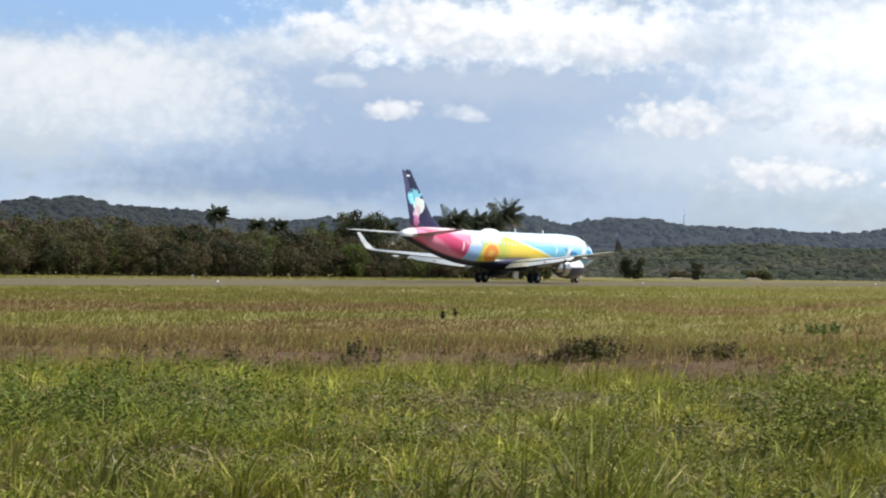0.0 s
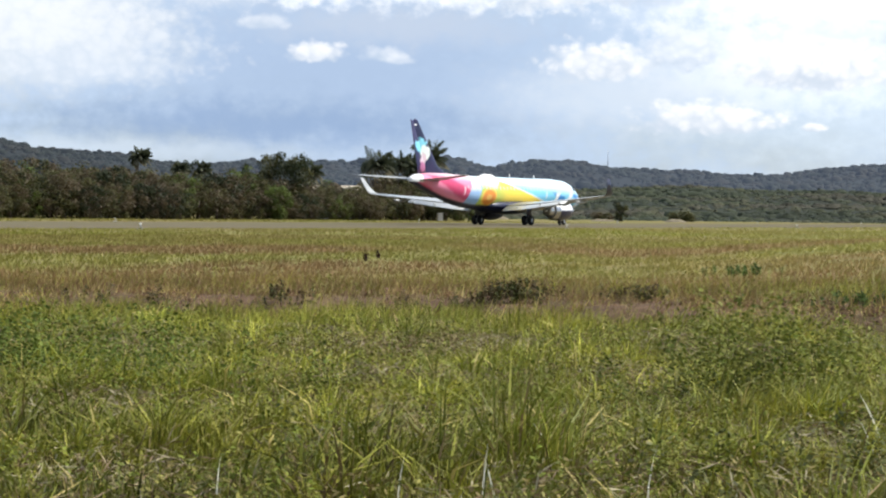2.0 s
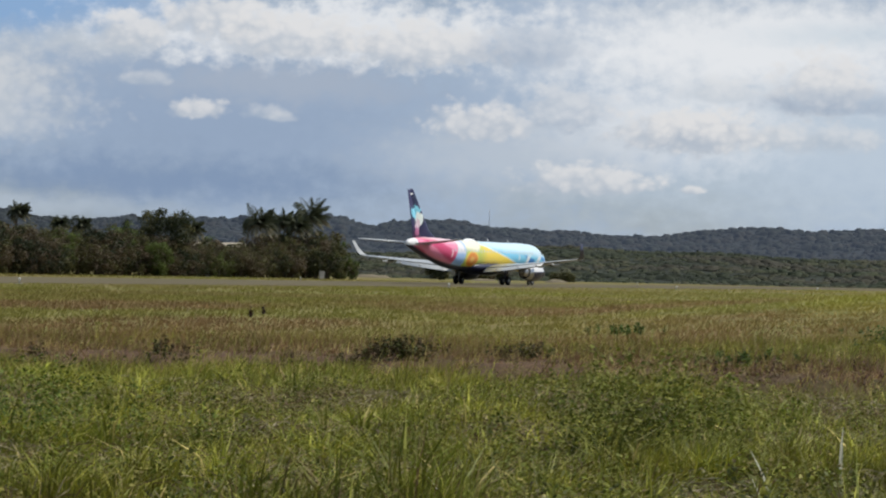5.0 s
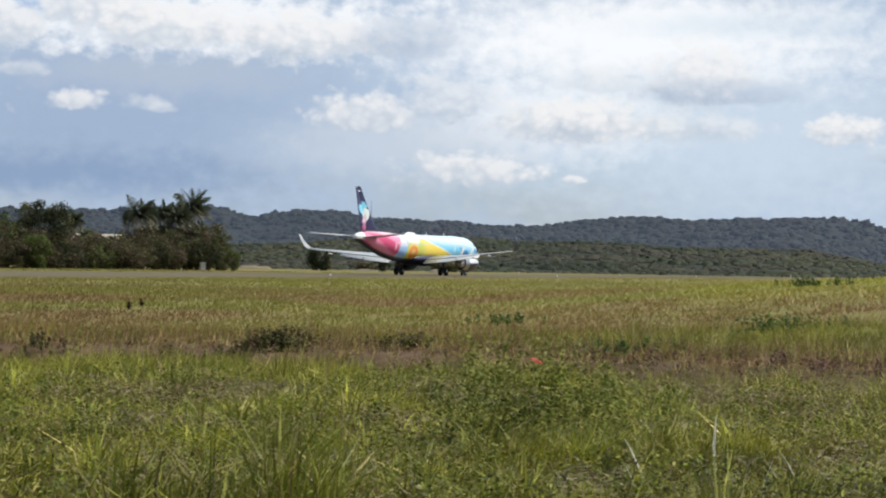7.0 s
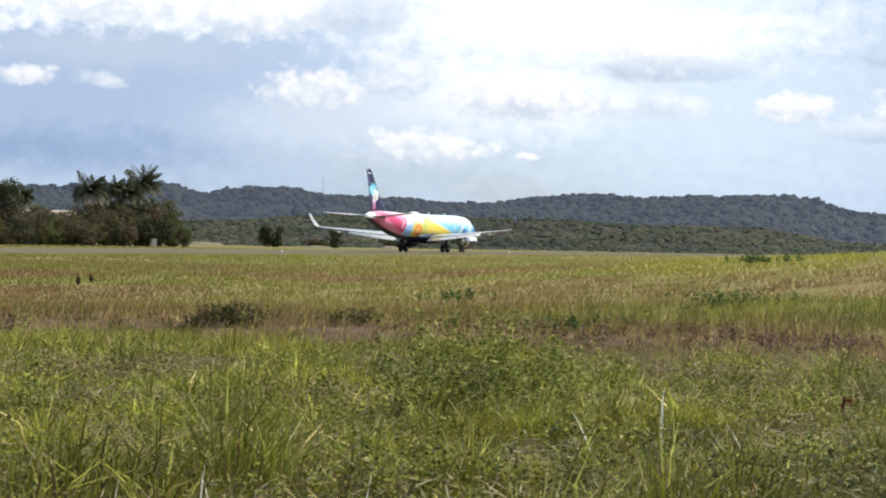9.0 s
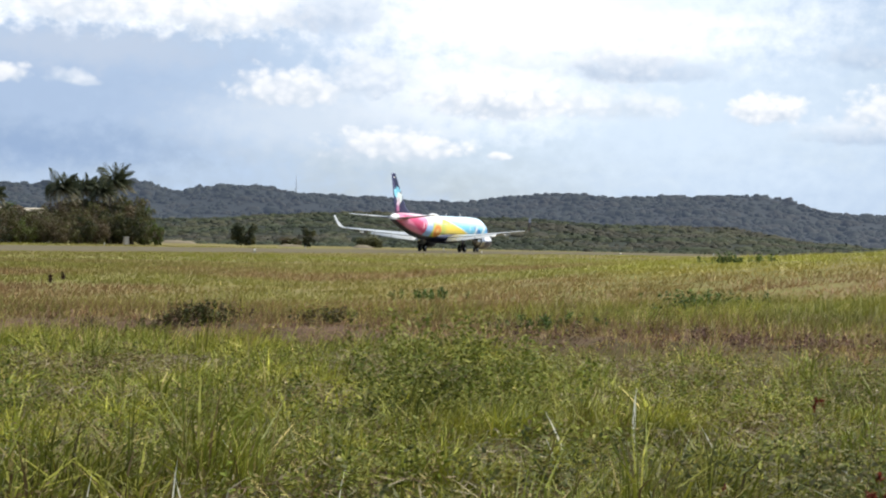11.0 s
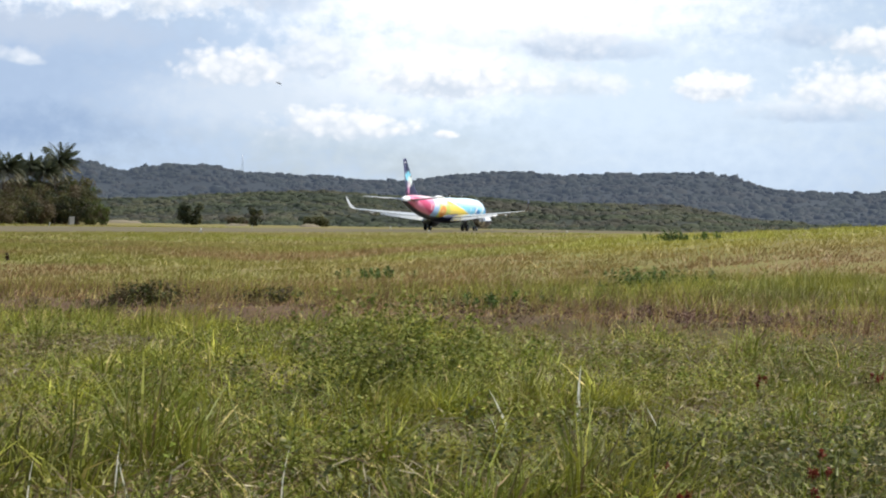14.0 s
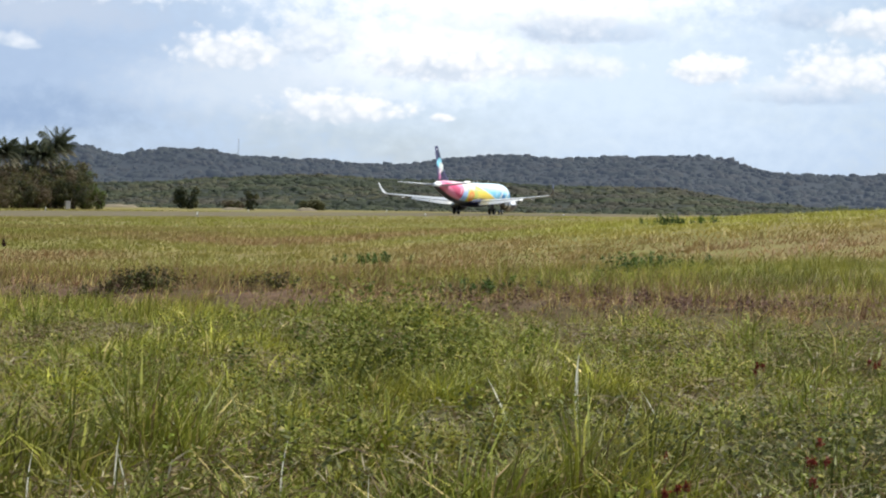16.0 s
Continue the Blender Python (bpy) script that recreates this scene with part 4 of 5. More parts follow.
# ---- grass ----
def field_color(x, y, rng):
    """Colours of blades by place: green near, a straw and earth band, then olive, rust and yellow-green stretches."""
    n = len(x)
    d = np.hypot(x, y)
    az = np.degrees(np.arctan2(x, y))
    band = 36 - 0.35 * np.maximum(az, 0)
    p1, p2, p3 = waves(x, y, 3.2, 1), waves(x, y * .55, 11, 2), waves(x, y, .9, 3)
    lush = np.array((0.150, 0.172, 0.028))
    lime = np.array((0.305, 0.295, 0.048))
    straw = np.array((0.420, 0.340, 0.150))
    earth = np.array((0.175, 0.098, 0.062))
    rust = np.array((0.235, 0.150, 0.078))
    gold = np.array((0.250, 0.228, 0.078))
    c = np.repeat(lush[None], n, 0)
    w = np.clip(0.35 + .55 * p1 + .25 * p3 + rng.normal(0, .3, n), 0, 1)[:, None]
    c = c * (1 - w) + lime * w
    brown = np.exp(-((d - band) / 5.0) ** 2) * np.clip(1.0 + .5 * p2 + .35 * p3, 0, 1)
    mid = smooth(d, 36, 44) * (1 - smooth(d, 62, 95))
    far = smooth(d, 60, 100)
    c = np.where((rng.uniform(size=n) < brown * .85)[:, None], earth, c)
    t1, t2 = waves(x, y, 16, 5), waves(x, y, 38, 6)
    soft_mix = gold * .55 + lime * .15 + lush * .3
    k_rust = smooth(.35 * p2 + .9 * t1 + rng.normal(0, .10, n), -.60, .50)[:, None]
    c_mid = soft_mix * (1 - k_rust) + rust * k_rust
    k_gold = np.clip(.55 + .5 * t2 + .3 * t1 + rng.normal(0, .1, n), 0, 1)[:, None]
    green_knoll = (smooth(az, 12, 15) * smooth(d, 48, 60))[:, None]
    c_far = (lush * .6 + lime * .4) * (1 - k_gold) + (gold * .75 + rust * .25) * k_gold
    k = np.clip(mid + far, 0, 1)
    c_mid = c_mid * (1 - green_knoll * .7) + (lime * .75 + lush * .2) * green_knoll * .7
    c = np.where((rng.uniform(size=n) < k)[:, None], c_mid * (1 - far[:, None]) + c_far * far[:, None], c)
    dry = (0.05 + .08 * np.clip(p1 * -1, 0, 1) + .15 * brown) * (1 - .85 * k)
    c = np.where((rng.uniform(size=n) < dry)[:, None], straw, c)
    stems = np.array((0.150, 0.105, 0.058))
    c = np.where((rng.uniform(size=n) < .16 * (1 - smooth(d, 8.5, 13)))[:, None], stems, c)
    # Field brightness painted into the tint: dimmer near and left, lighter mid-field and knoll.
    painted_brightness = .95 * (1 + .16 * smooth(d, 11, 18) * (1 - smooth(d, 30, 36))) * (1 - .12 * (1 - smooth(d, 9, 20))) * (1 - .2 * smooth(d, 34, 50) * (1 - smooth(az, -3, 9))) * (1 + .14 * green_knoll[:, 0])
    c = c * np.array((1.03, 1, .80)) * (1 + .25 * k)[:, None]
    return c * painted_brightness[:, None] * ((1 + rng.uniform(-.5, .6, n) * (1 - .85 * k)) * (1 + (.40 * waves(x, y, 1.3, 12) + .20 * waves(x, y, 5.0, 13)) * (1 - .6 * k)))[:, None]


def scatter(rng, n, d0, d1, az0=-18.0, az1=27.0):
    az = rng.uniform(az0, az1, n)
    d = np.sqrt(rng.uniform(d0**2, d1**2, n))
    return polar(az, d)


def blades(name, n, d0, d1, h0, h1, width, label, seed, bend=0.35, clump=0.0, each=14, sparse=None, fan=(-18.0, 27.0)):
    """Grass blades: each a bent strip that tapers to a point."""
    rng = np.random.default_rng(seed)
    if clump:
        x, y = scatter(rng, n // each, d0, d1, *fan)
        if sparse is not None:
            k = waves(x, y, 2.4, 81) + rng.normal(0, .3, len(x)) > sparse
            x, y = x[k], y[k]
        m = len(x)
        n = m * each
        ox, oy = rng.normal(0, clump, n), rng.normal(0, clump, n)
        x, y = np.repeat(x, each) + ox, np.repeat(y, each) + oy
        tall = np.repeat(rng.uniform(.7, 1.25, m), each)
    else:
        x, y = scatter(rng, n, d0, d1)
        tall = np.ones(n)
        ox = oy = np.zeros(n)
    d = np.hypot(x, y)
    z = height(x, y)
    az = np.degrees(np.arctan2(x, y))
    az = np.where(y > 0, az, 0)
    band = np.exp(-((d - (34.5 - .35 * np.maximum(az, 0))) / 3.0) ** 2)
    off = (x - RUN_MID.x) * RUN_OFF.x + (y - RUN_MID.y) * RUN_OFF.y
    keep = np.abs(off) > 21.5 + 2.5 * waves(x, y, 14, 33)
    h = rng.uniform(h0, h1, n) * tall * np.clip(1 + .55 * waves(x, y, 2.0, 8) + .45 * waves(x, y, .7, 9), .2, 2.2) * (1 - .55 * band)
    a = np.arctan2(oy, ox) + rng.normal(0, .7, n)
    lean = np.stack([np.cos(a), np.sin(a)], -1) * rng.uniform(.05, bend, n)[:, None] + np.array((.12, .02))
    face = rng.uniform(0, np.pi, n) * .6 + .2
    w = width * rng.uniform(.6, 1.5, n)
    wx, wy = np.cos(face) * w, np.sin(face) * w * .5
    b = np.stack([x, y, z - .02], -1)
    mid = b + np.stack([lean[:, 0] * h * .35, lean[:, 1] * h * .35, h * .6], -1)
    tip = b + np.stack([lean[:, 0] * h * 1.2, lean[:, 1] * h * 1.2, h * (1 - .25 * np.hypot(lean[:, 0], lean[:, 1]))], -1)
    s = np.stack([wx, wy, np.zeros(n)], -1)
    v = np.stack([b - s * .7, b + s * .7, mid + s, mid - s, tip], 1)[keep]
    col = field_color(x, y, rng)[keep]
    m = len(v)
    base = np.arange(m)[:, None] * 5
    f = np.concatenate([base + np.array((0, 1, 2)), base + np.array((0, 2, 3)), base + np.array((3, 2, 4))])
    k = 5
    if d0 > 15:
        v, k = v[:, (0, 1, 4)], 3
        f = np.arange(m * 3).reshape(-1, 3)
    ob = mesh_np(name, v.reshape(-1, 3), f, BLADES, np.repeat(col, k, 0))
    return tagged(ob, label, "grass", kind="stuff")


blades("near_grass", 150000, 6.5, 19, .10, .30, .0060, "lush green rough grass with dry straws near the camera", 101, .9, .06)
blades("grass_tufts", 62000, 6.5, 26, .18, .38, .0072, "arching tufts of broad bright green grass blades", 107, 1.0, .05, 34, .0)
blades("lush_grass", 16000, 9.5, 15, .16, .30, .0065, "tall lush bright green grass standing above the weeds", 110, .8, .06, fan=(8.0, 17.5))
blades("middle_grass", 210000, 18, 42, .10, .32, .010, "mixed green and brown rough grass in the field", 102, .8, .10)
blades("far_grass", 330000, 40, 100, .05, .15, .034, "olive and rust-coloured grass stretching to the runway", 103, 1.0, .3)
blades("runway_grass", 190000, 95, 185, .05, .13, .055, "yellow-green grass beside the runway", 104, 1.0, .5)
blades("verge_grass", 60000, 185, 300, .08, .18, .10, "dull green grass beyond the runway", 105, 1.0, .8)

blades("side_grass", 22000, 2.0, 24, .10, .30, .009, "rough green grass round the camera's standpoint", 108, .9, .08, fan=(27.0, 342.0))
blades("front_grass", 9000, 1.6, 6.6, .08, .20, .007, "short grass at the camera's feet", 109, .9, .08)


def straws(n, d0, d1, label, seed):
    """Dead straws and twigs lying at all angles low in the grass."""
    rng = np.random.default_rng(seed)
    x, y = scatter(rng, n, d0, d1)
    k = waves(x, y, 2.6, 71) + rng.normal(0, .4, n) > .1
    x, y = x[k], y[k]
    n = len(x)
    c = np.stack([x, y, height(x, y) + rng.uniform(.04, .24, n)], -1)
    u = rng.normal(0, 1, (n, 3)) * np.array((1, 1, .55))
    u /= np.linalg.norm(u, axis=1)[:, None]
    s = rng.uniform(.04, .13, n)[:, None]
    w = np.cross(u, rng.normal(0, 1, (n, 3)))
    w /= np.linalg.norm(w, axis=1)[:, None]
    v, f = rhombs(c, u * s, w * .0045)
    col = np.array(((.30, .24, .13), (.20, .13, .07), (.12, .075, .045), (.42, .36, .23)))[rng.integers(0, 4, n)] * rng.uniform(.7, 1.3, (n, 1))
    return tagged(mesh_np("dead_straw", v, f, BLADES, np.repeat(col, 4, 0)), label, "straw", kind="stuff")


straws(95000, 6.5, 24, "dead brown straws and twigs tangled in the grass", 106)


def weeds(name, x, y, tall, leaves, size, colors, label, seed):
    """Leafy weeds: thin stems set with small broad leaves."""
    rng = np.random.default_rng(seed)
    n = len(x)
    z = height(x, y)
    h = tall * rng.uniform(.6, 1.2, n)
    u = rng.uniform(.15, 1, (n, leaves))
    a = rng.uniform(0, 2 * np.pi, (n, leaves))
    r = (.05 + .22 * (1 - u * .6)) * np.minimum(h[:, None], .5) * rng.uniform(.2, 1.1, (n, leaves))
    lean = rng.normal(0, .15, (n, 2))
    px = x[:, None] + lean[:, :1] * h[:, None] * u + np.cos(a) * r
    py = y[:, None] + lean[:, 1:] * h[:, None] * u + np.sin(a) * r
    pz = z[:, None] + u * h[:, None]
    out = np.stack([np.cos(a) * .5, np.sin(a) * .5, np.full_like(a, 1.0)], -1).reshape(-1, 3)
    v, f = leaf_cloud(np.stack([px, py, pz], -1).reshape(-1, 3), size, out, rng, .55)
    col = np.array(colors)
    t = np.repeat(col[rng.integers(0, len(col), n)], leaves, 0) * rng.uniform(.5, 1.6, (n * leaves, 1))
    return tagged(mesh_np(name, v, f, WEED_LEAF, np.repeat(t, 4, 0)), label, "weeds", kind="stuff")


def weed_places(rng, n, d0, d1, patch, cut):
    x, y = scatter(rng, n, d0, d1)
    k = waves(x, y, patch, 44) + rng.normal(0, .25, n) > cut
    return x[k], y[k]


WG = [(0.125, 0.15, 0.024), (0.165, 0.18, 0.030), (0.23, 0.21, 0.06), (0.105, 0.12, 0.026), (0.19, 0.15, 0.06)]
r_ = np.random.default_rng(55)
weeds("near_weeds", *weed_places(r_, 20000, 6.5, 24, 2.2, .28), .34, 22, .017, WG, "small-leaved green weeds among the near grass", 56)
weeds("field_weeds", *weed_places(r_, 3000, 18, 45, 5.0, .45), .26, 14, .024, [(0.20, 0.21, 0.04), (0.22, 0.18, 0.07), (0.17, 0.16, 0.04)], "scattered dark weeds in the field", 57)


def patch(az, d, rad, n):
    x0, y0 = polar(az, d)
    return x0 + r_.normal(0, rad, n), y0 + r_.normal(0, rad * .7, n)


weeds("tall_weeds", *patch(9.2, 15.5, .40, 120), .84, 60, .021, [(0.10, 0.122, 0.022), (0.14, 0.152, 0.028), (0.20, 0.20, 0.05)], "tall leafy green weeds standing above the grass", 58)
weeds("dark_weeds", *patch(20.6, 11.5, 1.2, 300), .44, 36, .020, [(0.082, 0.090, 0.028), (0.105, 0.110, 0.040), (0.17, 0.15, 0.075)], "dense grey-green weeds with pale small leaves", 59)
weeds("green_clump", *patch(-10.9, 16.8, .85, 240), .66, 34, .02, [(0.085, 0.115, 0.022), (0.12, 0.15, 0.028)], "tall fresh green clump of weeds", 60)
for az, d, n, rad, tall, seed in ((2.75, 34.6, 70, .27, .36, 61), (1.6, 34.4, 30, .35, .26, 67), (1.0, 34.2, 40, .30, .30, 62), (-1.3, 34.0, 34, .3, .28, 63), (5.95, 34.6, 36, .26, .26, 64), (-4.2, 34.4, 30, .35, .26, 65), (-8.2, 34.4, 36, .4, .28, 66)):
    weeds("bramble_clump", *patch(az, d, rad, n), tall, 24, .030, [(0.060, 0.066, 0.022), (0.080, 0.060, 0.028)], "dark low bramble clump along the earth bank", seed)
for az, d, n, rad, tall, seed in ((12.2, 34, 40, .4, .26, 72), (16.4, 40, 70, .5, .34, 73), (17.0, 64, 40, .3, .32, 76), (17.7, 64, 30, .35, .24, 77), (8.8, 46, 30, .4, .26, 78)):
    weeds("weed_clump", *patch(az, d, rad, n), tall, 24, .032, [(0.085, 0.13, 0.028), (0.065, 0.095, 0.026)], "green leafy weed clump on the grassy slope", seed)
for az, d, n, rad, seed in ((16.9, 30, 60, .8, 80), (19.2, 29.5, 70, 1.0, 81), (12.6, 30.5, 50, 1.0, 82), (-6.0, 33.5, 60, 1.2, 83), (-0.5, 33.4, 60, 1.0, 84)):
    weeds("dead_bramble", *patch(az, d, rad, n), .24, 20, .022, [(0.14, 0.085, 0.062), (0.20, 0.12, 0.085), (0.085, 0.050, 0.036)], "dead brown bramble on the earth bank", seed)

# ---- small things ----
CONCRETE = plain("pale_concrete", (0.42, 0.40, 0.36), 0.9, 0, 0.25, 3.0)
SAND = plain("sandy_earth", (0.17, 0.14, 0.09), 0.95, 0, 0.2, 1.5)
WHITEWASH = plain("whitewash", (0.72, 0.70, 0.66), 0.8, 0, 0.15, 1.0)
ROOF = plain("weathered_roof", (0.40, 0.35, 0.27), 0.8, 0, 0.2, 2.0)
STEEL = plain("galvanised_steel", (0.30, 0.32, 0.35), 0.5, 0.5, 0.1)
LAMP_WHITE = plain("lamp_white", (0.80, 0.80, 0.78), 0.4)


def block(name, size, mat, parent, at=(0, 0, 0), bevel=0.02, label=""):
    bm = bmesh.new()
    bmesh.ops.create_cube(bm, size=1, matrix=Matrix.Translation(at) @ Matrix.Diagonal((*size, 1)))
    bmesh.ops.bevel(bm, geom=bm.edges[:], offset=bevel, segments=2)
    return part(name, bm, mat, parent, label, smooth=False)


def edge_lights():
    first = tagged(new("runway_light"), "white runway edge light on a short stalk", "light", "runway edge lights")
    block("base_plate", (.35, .35, .06), CONCRETE, first, (0, 0, .03))
    bm = bmesh.new()
    rod(bm, (0, 0, .05), (0, 0, .28), .025)
    part("stalk", bm, STEEL, first)
    bm = bmesh.new()
    loft(bm, [[Vector((r * math.cos(a), r * math.sin(a), z)) for a in np.linspace(0, 2 * math.pi, 13)[:-1]] for z, r in ((.26, .05), (.30, .065), (.36, .055), (.40, .02))])
    part("globe", bm, LAMP_WHITE, first)
    for side in (24.0, -24.0):
        for k in range(-1, 6):
            q = RUN_MID + RUN_OFF * side + RUN_DIR * (100 + 60 * k - CAM_S)
            m = pose(q.x, q.y, float(height(q.x, q.y)))
            if side > 0 and k == -1:
                first.matrix_basis = m
            else:
                copy_thing(first, m)


edge_lights()


def hut():
    x, y, d = beyond(0.5, 150)
    h = tagged(new("pillar_box"), "pale concrete marker pillar at the foot of the trees", "pillar")
    h.matrix_basis = pose(x, y, 0, 0, 0, 20)
    block("pillar", (.7, .55, 1.1), CONCRETE, h, (0, 0, .53), .04)
    block("cap", (.8, .65, .12), CONCRETE, h, (0, 0, 1.13), .03)


hut()


def mound(az, d, w, hgt, seed, label):
    rng = np.random.default_rng(seed)
    n = 26
    g = np.linspace(-1, 1, n)
    u, v_ = np.meshgrid(g, g)
    r = np.hypot(u, v_)
    z = hgt * np.clip(1 - r**2, 0, 1) ** .7 * (1 + .35 * waves(u, v_, .9, seed)) - .08
    v = np.stack([u * w, v_ * w * .5, z], -1).reshape(-1, 3)
    i, j = np.meshgrid(np.arange(n - 1), np.arange(n - 1), indexing="ij")
    f = np.stack([i * n + j, i * n + j + 1, (i + 1) * n + j + 1, (i + 1) * n + j], -1).reshape(-1, 4)
    ob = mesh_np("earth_mound", v, f, SAND, smooth=True)
    x, y = polar(az, d)
    ob.matrix_basis = pose(float(x), float(y), 0, 0, 0, -az)
    return tagged(ob, label, "mound")


mound(1.85, 455, 4.6, .75, 5, "low heap of sandy earth beyond the runway")
mound(7.0, 380, 2.2, .6, 6, "small heap of bare earth beyond the runway")
mound(5.0, 385, 2.4, .5, 9, "flat heap of bare earth beyond the runway")


def house(az, d, z, w, dep, wall_h, label, turn=20, windows=3):
    x, y = polar(az, d)
    h = tagged(new("house"), label, "house")
    h.matrix_basis = pose(float(x), float(y), z, 0, 0, turn - az)
    block("wall", (w, dep, wall_h), WHITEWASH, h, (0, 0, wall_h / 2), .03)
    bm = bmesh.new()
    o = .5
    pts = [(-w / 2 - o, -dep / 2 - o, wall_h), (-w / 2 - o, dep / 2 + o, wall_h), (-w / 2 - o, 0, wall_h + dep * .28)]
    loft(bm, [[Vector(p) for p in pts], [Vector((-p[0], p[1], p[2])) for p in pts]])
    part("roof", bm, ROOF, h, smooth=False)
    for i in range(windows):
        block("window", (1.1, .08, 1.2), plain("house_pane", (0.03, 0.04, 0.05), .15) if i == 0 else bpy.data.materials["house_pane"], h, ((i - (windows - 1) / 2) * w / windows, -dep / 2 - .03, wall_h * .55), .01)
    return h


def hill_level(az, d):
    top = math.tan(radians(float(np.interp(az, FAR_AZ, FAR_EL)))) * 2300 + 1.2 - 9
    return top * float(smooth(d, 1500, 2300))


low_house = house(-2.75, beyond(-2.75, 169)[2], 0, 12, 6, 3.6, "low house with a weathered roof behind the thicket", 15)


def hill_house(az, el, w, label):
    """A house where the wooded slope reaches that height."""
    d = 1500.0
    while d < 2280 and hill_level(az, d) + 5 < 1.2 + d * math.tan(radians(el)):
        d += 10
    house(az, d, hill_level(az, d) - 2, w, 6, 9, label, 10, 2)


hill_house(-5.45, 1.30, 5, "small white house among the woods on the far hills")
hill_house(-5.2, 1.27, 4, "small white house among the woods on the far hills")
hill_house(-11.6, 1.36, 6, "pale house among the woods on the far hills")
hill_house(-11.95, 1.33, 4, "pale house among the woods on the far hills")


def mast():
    m = tagged(new("radio_mast"), "thin grey lattice radio mast on the far hill", "mast")
    az, d = 5.12, 2280
    x, y = polar(az, d)
    z0 = hill_level(az, d)
    m.matrix_basis = pose(float(x), float(y), z0)
    for i in range(3):
        a = i * 2.094
        bm = bmesh.new()
        rod(bm, (math.cos(a) * 1.2, math.sin(a) * 1.2, -2), (math.cos(a) * .25, math.sin(a) * .25, 27), .14, .10, 6)
        part("leg", bm, STEEL, m)
    for k in range(9):
        r = 1.2 - .1 * k
        bm = bmesh.new()
        for i in range(3):
            a, b = i * 2.094, (i + 1) * 2.094
            rod(bm, (math.cos(a) * r, math.sin(a) * r, 3 * k), (math.cos(b) * (r - .1), math.sin(b) * (r - .1), 3 * k + 3), .08, .08, 5)
        part("brace", bm, STEEL, m)


mast()


def seed_stalk(az, d, h, heads, color, label, seed, size=.06):
    """A dead stalk with clusters of seed heads."""
    rng = np.random.default_rng(seed)
    x, y = polar(az, d)
    t = tagged(new("seed_stalk"), label, "plant", "stalks in the grass")
    t.matrix_basis = pose(float(x), float(y), float(height(x, y)))
    stem = plain("stalk_" + str(seed), (0.16, 0.14, 0.06), .9)
    for k in range(heads):
        a = rng.uniform(0, 6.28)
        tip = Vector((math.cos(a) * h * .22 * rng.uniform(.2, 1), math.sin(a) * h * .1, h * rng.uniform(.72, 1.05)))
        bm = bmesh.new()
        rod(bm, (0, 0, -.03), tip * .6, .003, .003, 5)
        rod(bm, tip * .6, tip, .003, .002, 5)
        part("stem", bm, stem, t)
        c = np.array(tip) + rng.normal(0, size * .45, (46, 3)) * np.array((1, 1, 1.7))
        v, f = leaf_cloud(c, size * .6, rng.normal(0, 1, (46, 3)), rng, .5)
        ob = mesh_np("seed_head", v, f, LEAVES, np.repeat(np.array(color)[None] * rng.uniform(.7, 1.3, (46, 1)), 4, 0))
        ob.parent = t


seed_stalk(-1.25, 37, .84, 3, (0.035, 0.014, 0.010), "dead weed stalk with dark brown seed heads", 1, .045)
for row in ((19.6, 15, .42, 3, 2), (21.15, 10.7, .40, 4, 3), (21.2, 9.9, .36, 3, 4), (17.25, 9.3, .34, 3, 5), (16.85, 10.3, .34, 3, 6), (22.7, 16.5, .42, 3, 7)):
    seed_stalk(*row[:4], (0.17, 0.034, 0.020), "dock plant with deep red seed heads in the weeds", row[4], .017)


def flowers():
    """Small white flowers: thin stem, five rounded petals round an eye."""
    petal = plain("white_petal", (0.82, 0.82, 0.76), .6, 0, .05)
    eye_m = plain("flower_eye", (0.55, 0.42, 0.10), .7)
    green = plain("flower_stem", (0.09, 0.13, 0.03), .7)
    first = tagged(new("white_flower"), "small white five-petalled flower among the grey-green weeds", "flower", "white flowers in the weeds")
    bm = bmesh.new()
    rod(bm, (0, 0, -.02), (.02, 0, .33), .002, .0015, 5)
    part("stem", bm, green, first)
    for k in range(5):
        a = k * 1.257
        bm = bmesh.new()
        mid = Vector((.02 + math.cos(a) * .016, math.sin(a) * .016 - .004, .335))
        ring = [bm.verts.new(mid + Vector((math.cos(a) * .014 * math.cos(b) - math.sin(a) * .010 * math.sin(b), math.sin(a) * .014 * math.cos(b) + math.cos(a) * .010 * math.sin(b), .008 * math.cos(b)))) for b in np.linspace(0, 2 * math.pi, 9)[:-1]]
        bm.faces.new(ring)
        bmesh.ops.solidify(bm, geom=bm.faces[:], thickness=.002)
        part("petal", bm, petal, first)
    bm = bmesh.new()
    bmesh.ops.create_icosphere(bm, subdivisions=1, radius=.006, matrix=Matrix.Translation((.02, 0, .336)))
    part("eye", bm, eye_m, first)
    g = np.random.default_rng(91)
    spots = [(20.38, 12.2), (20.01, 12.0), (19.47, 11.8), (18.81, 11.3), (20.83, 11.1), (20.04, 9.2), (21.72, 9.4), (20.66, 15.6), (21.1, 12.4), (19.75, 12.1), (16.9, 8.9), (19.3, 9.0), (22.1, 9.3), (22.3, 12.6), (18.3, 9.1), (21.4, 14.2)]
    for k, (az, d) in enumerate(spots):
        x, y = polar(az, d)
        m = pose(float(x), float(y), float(height(x, y)), 35, 0, float(g.uniform(-60, 60))) @ Matrix.Diagonal((.6, .6, float(g.uniform(.8, 1.1)), 1))
        if k:
            copy_thing(first, m)
        else:
            first.matrix_basis = m


flowers()

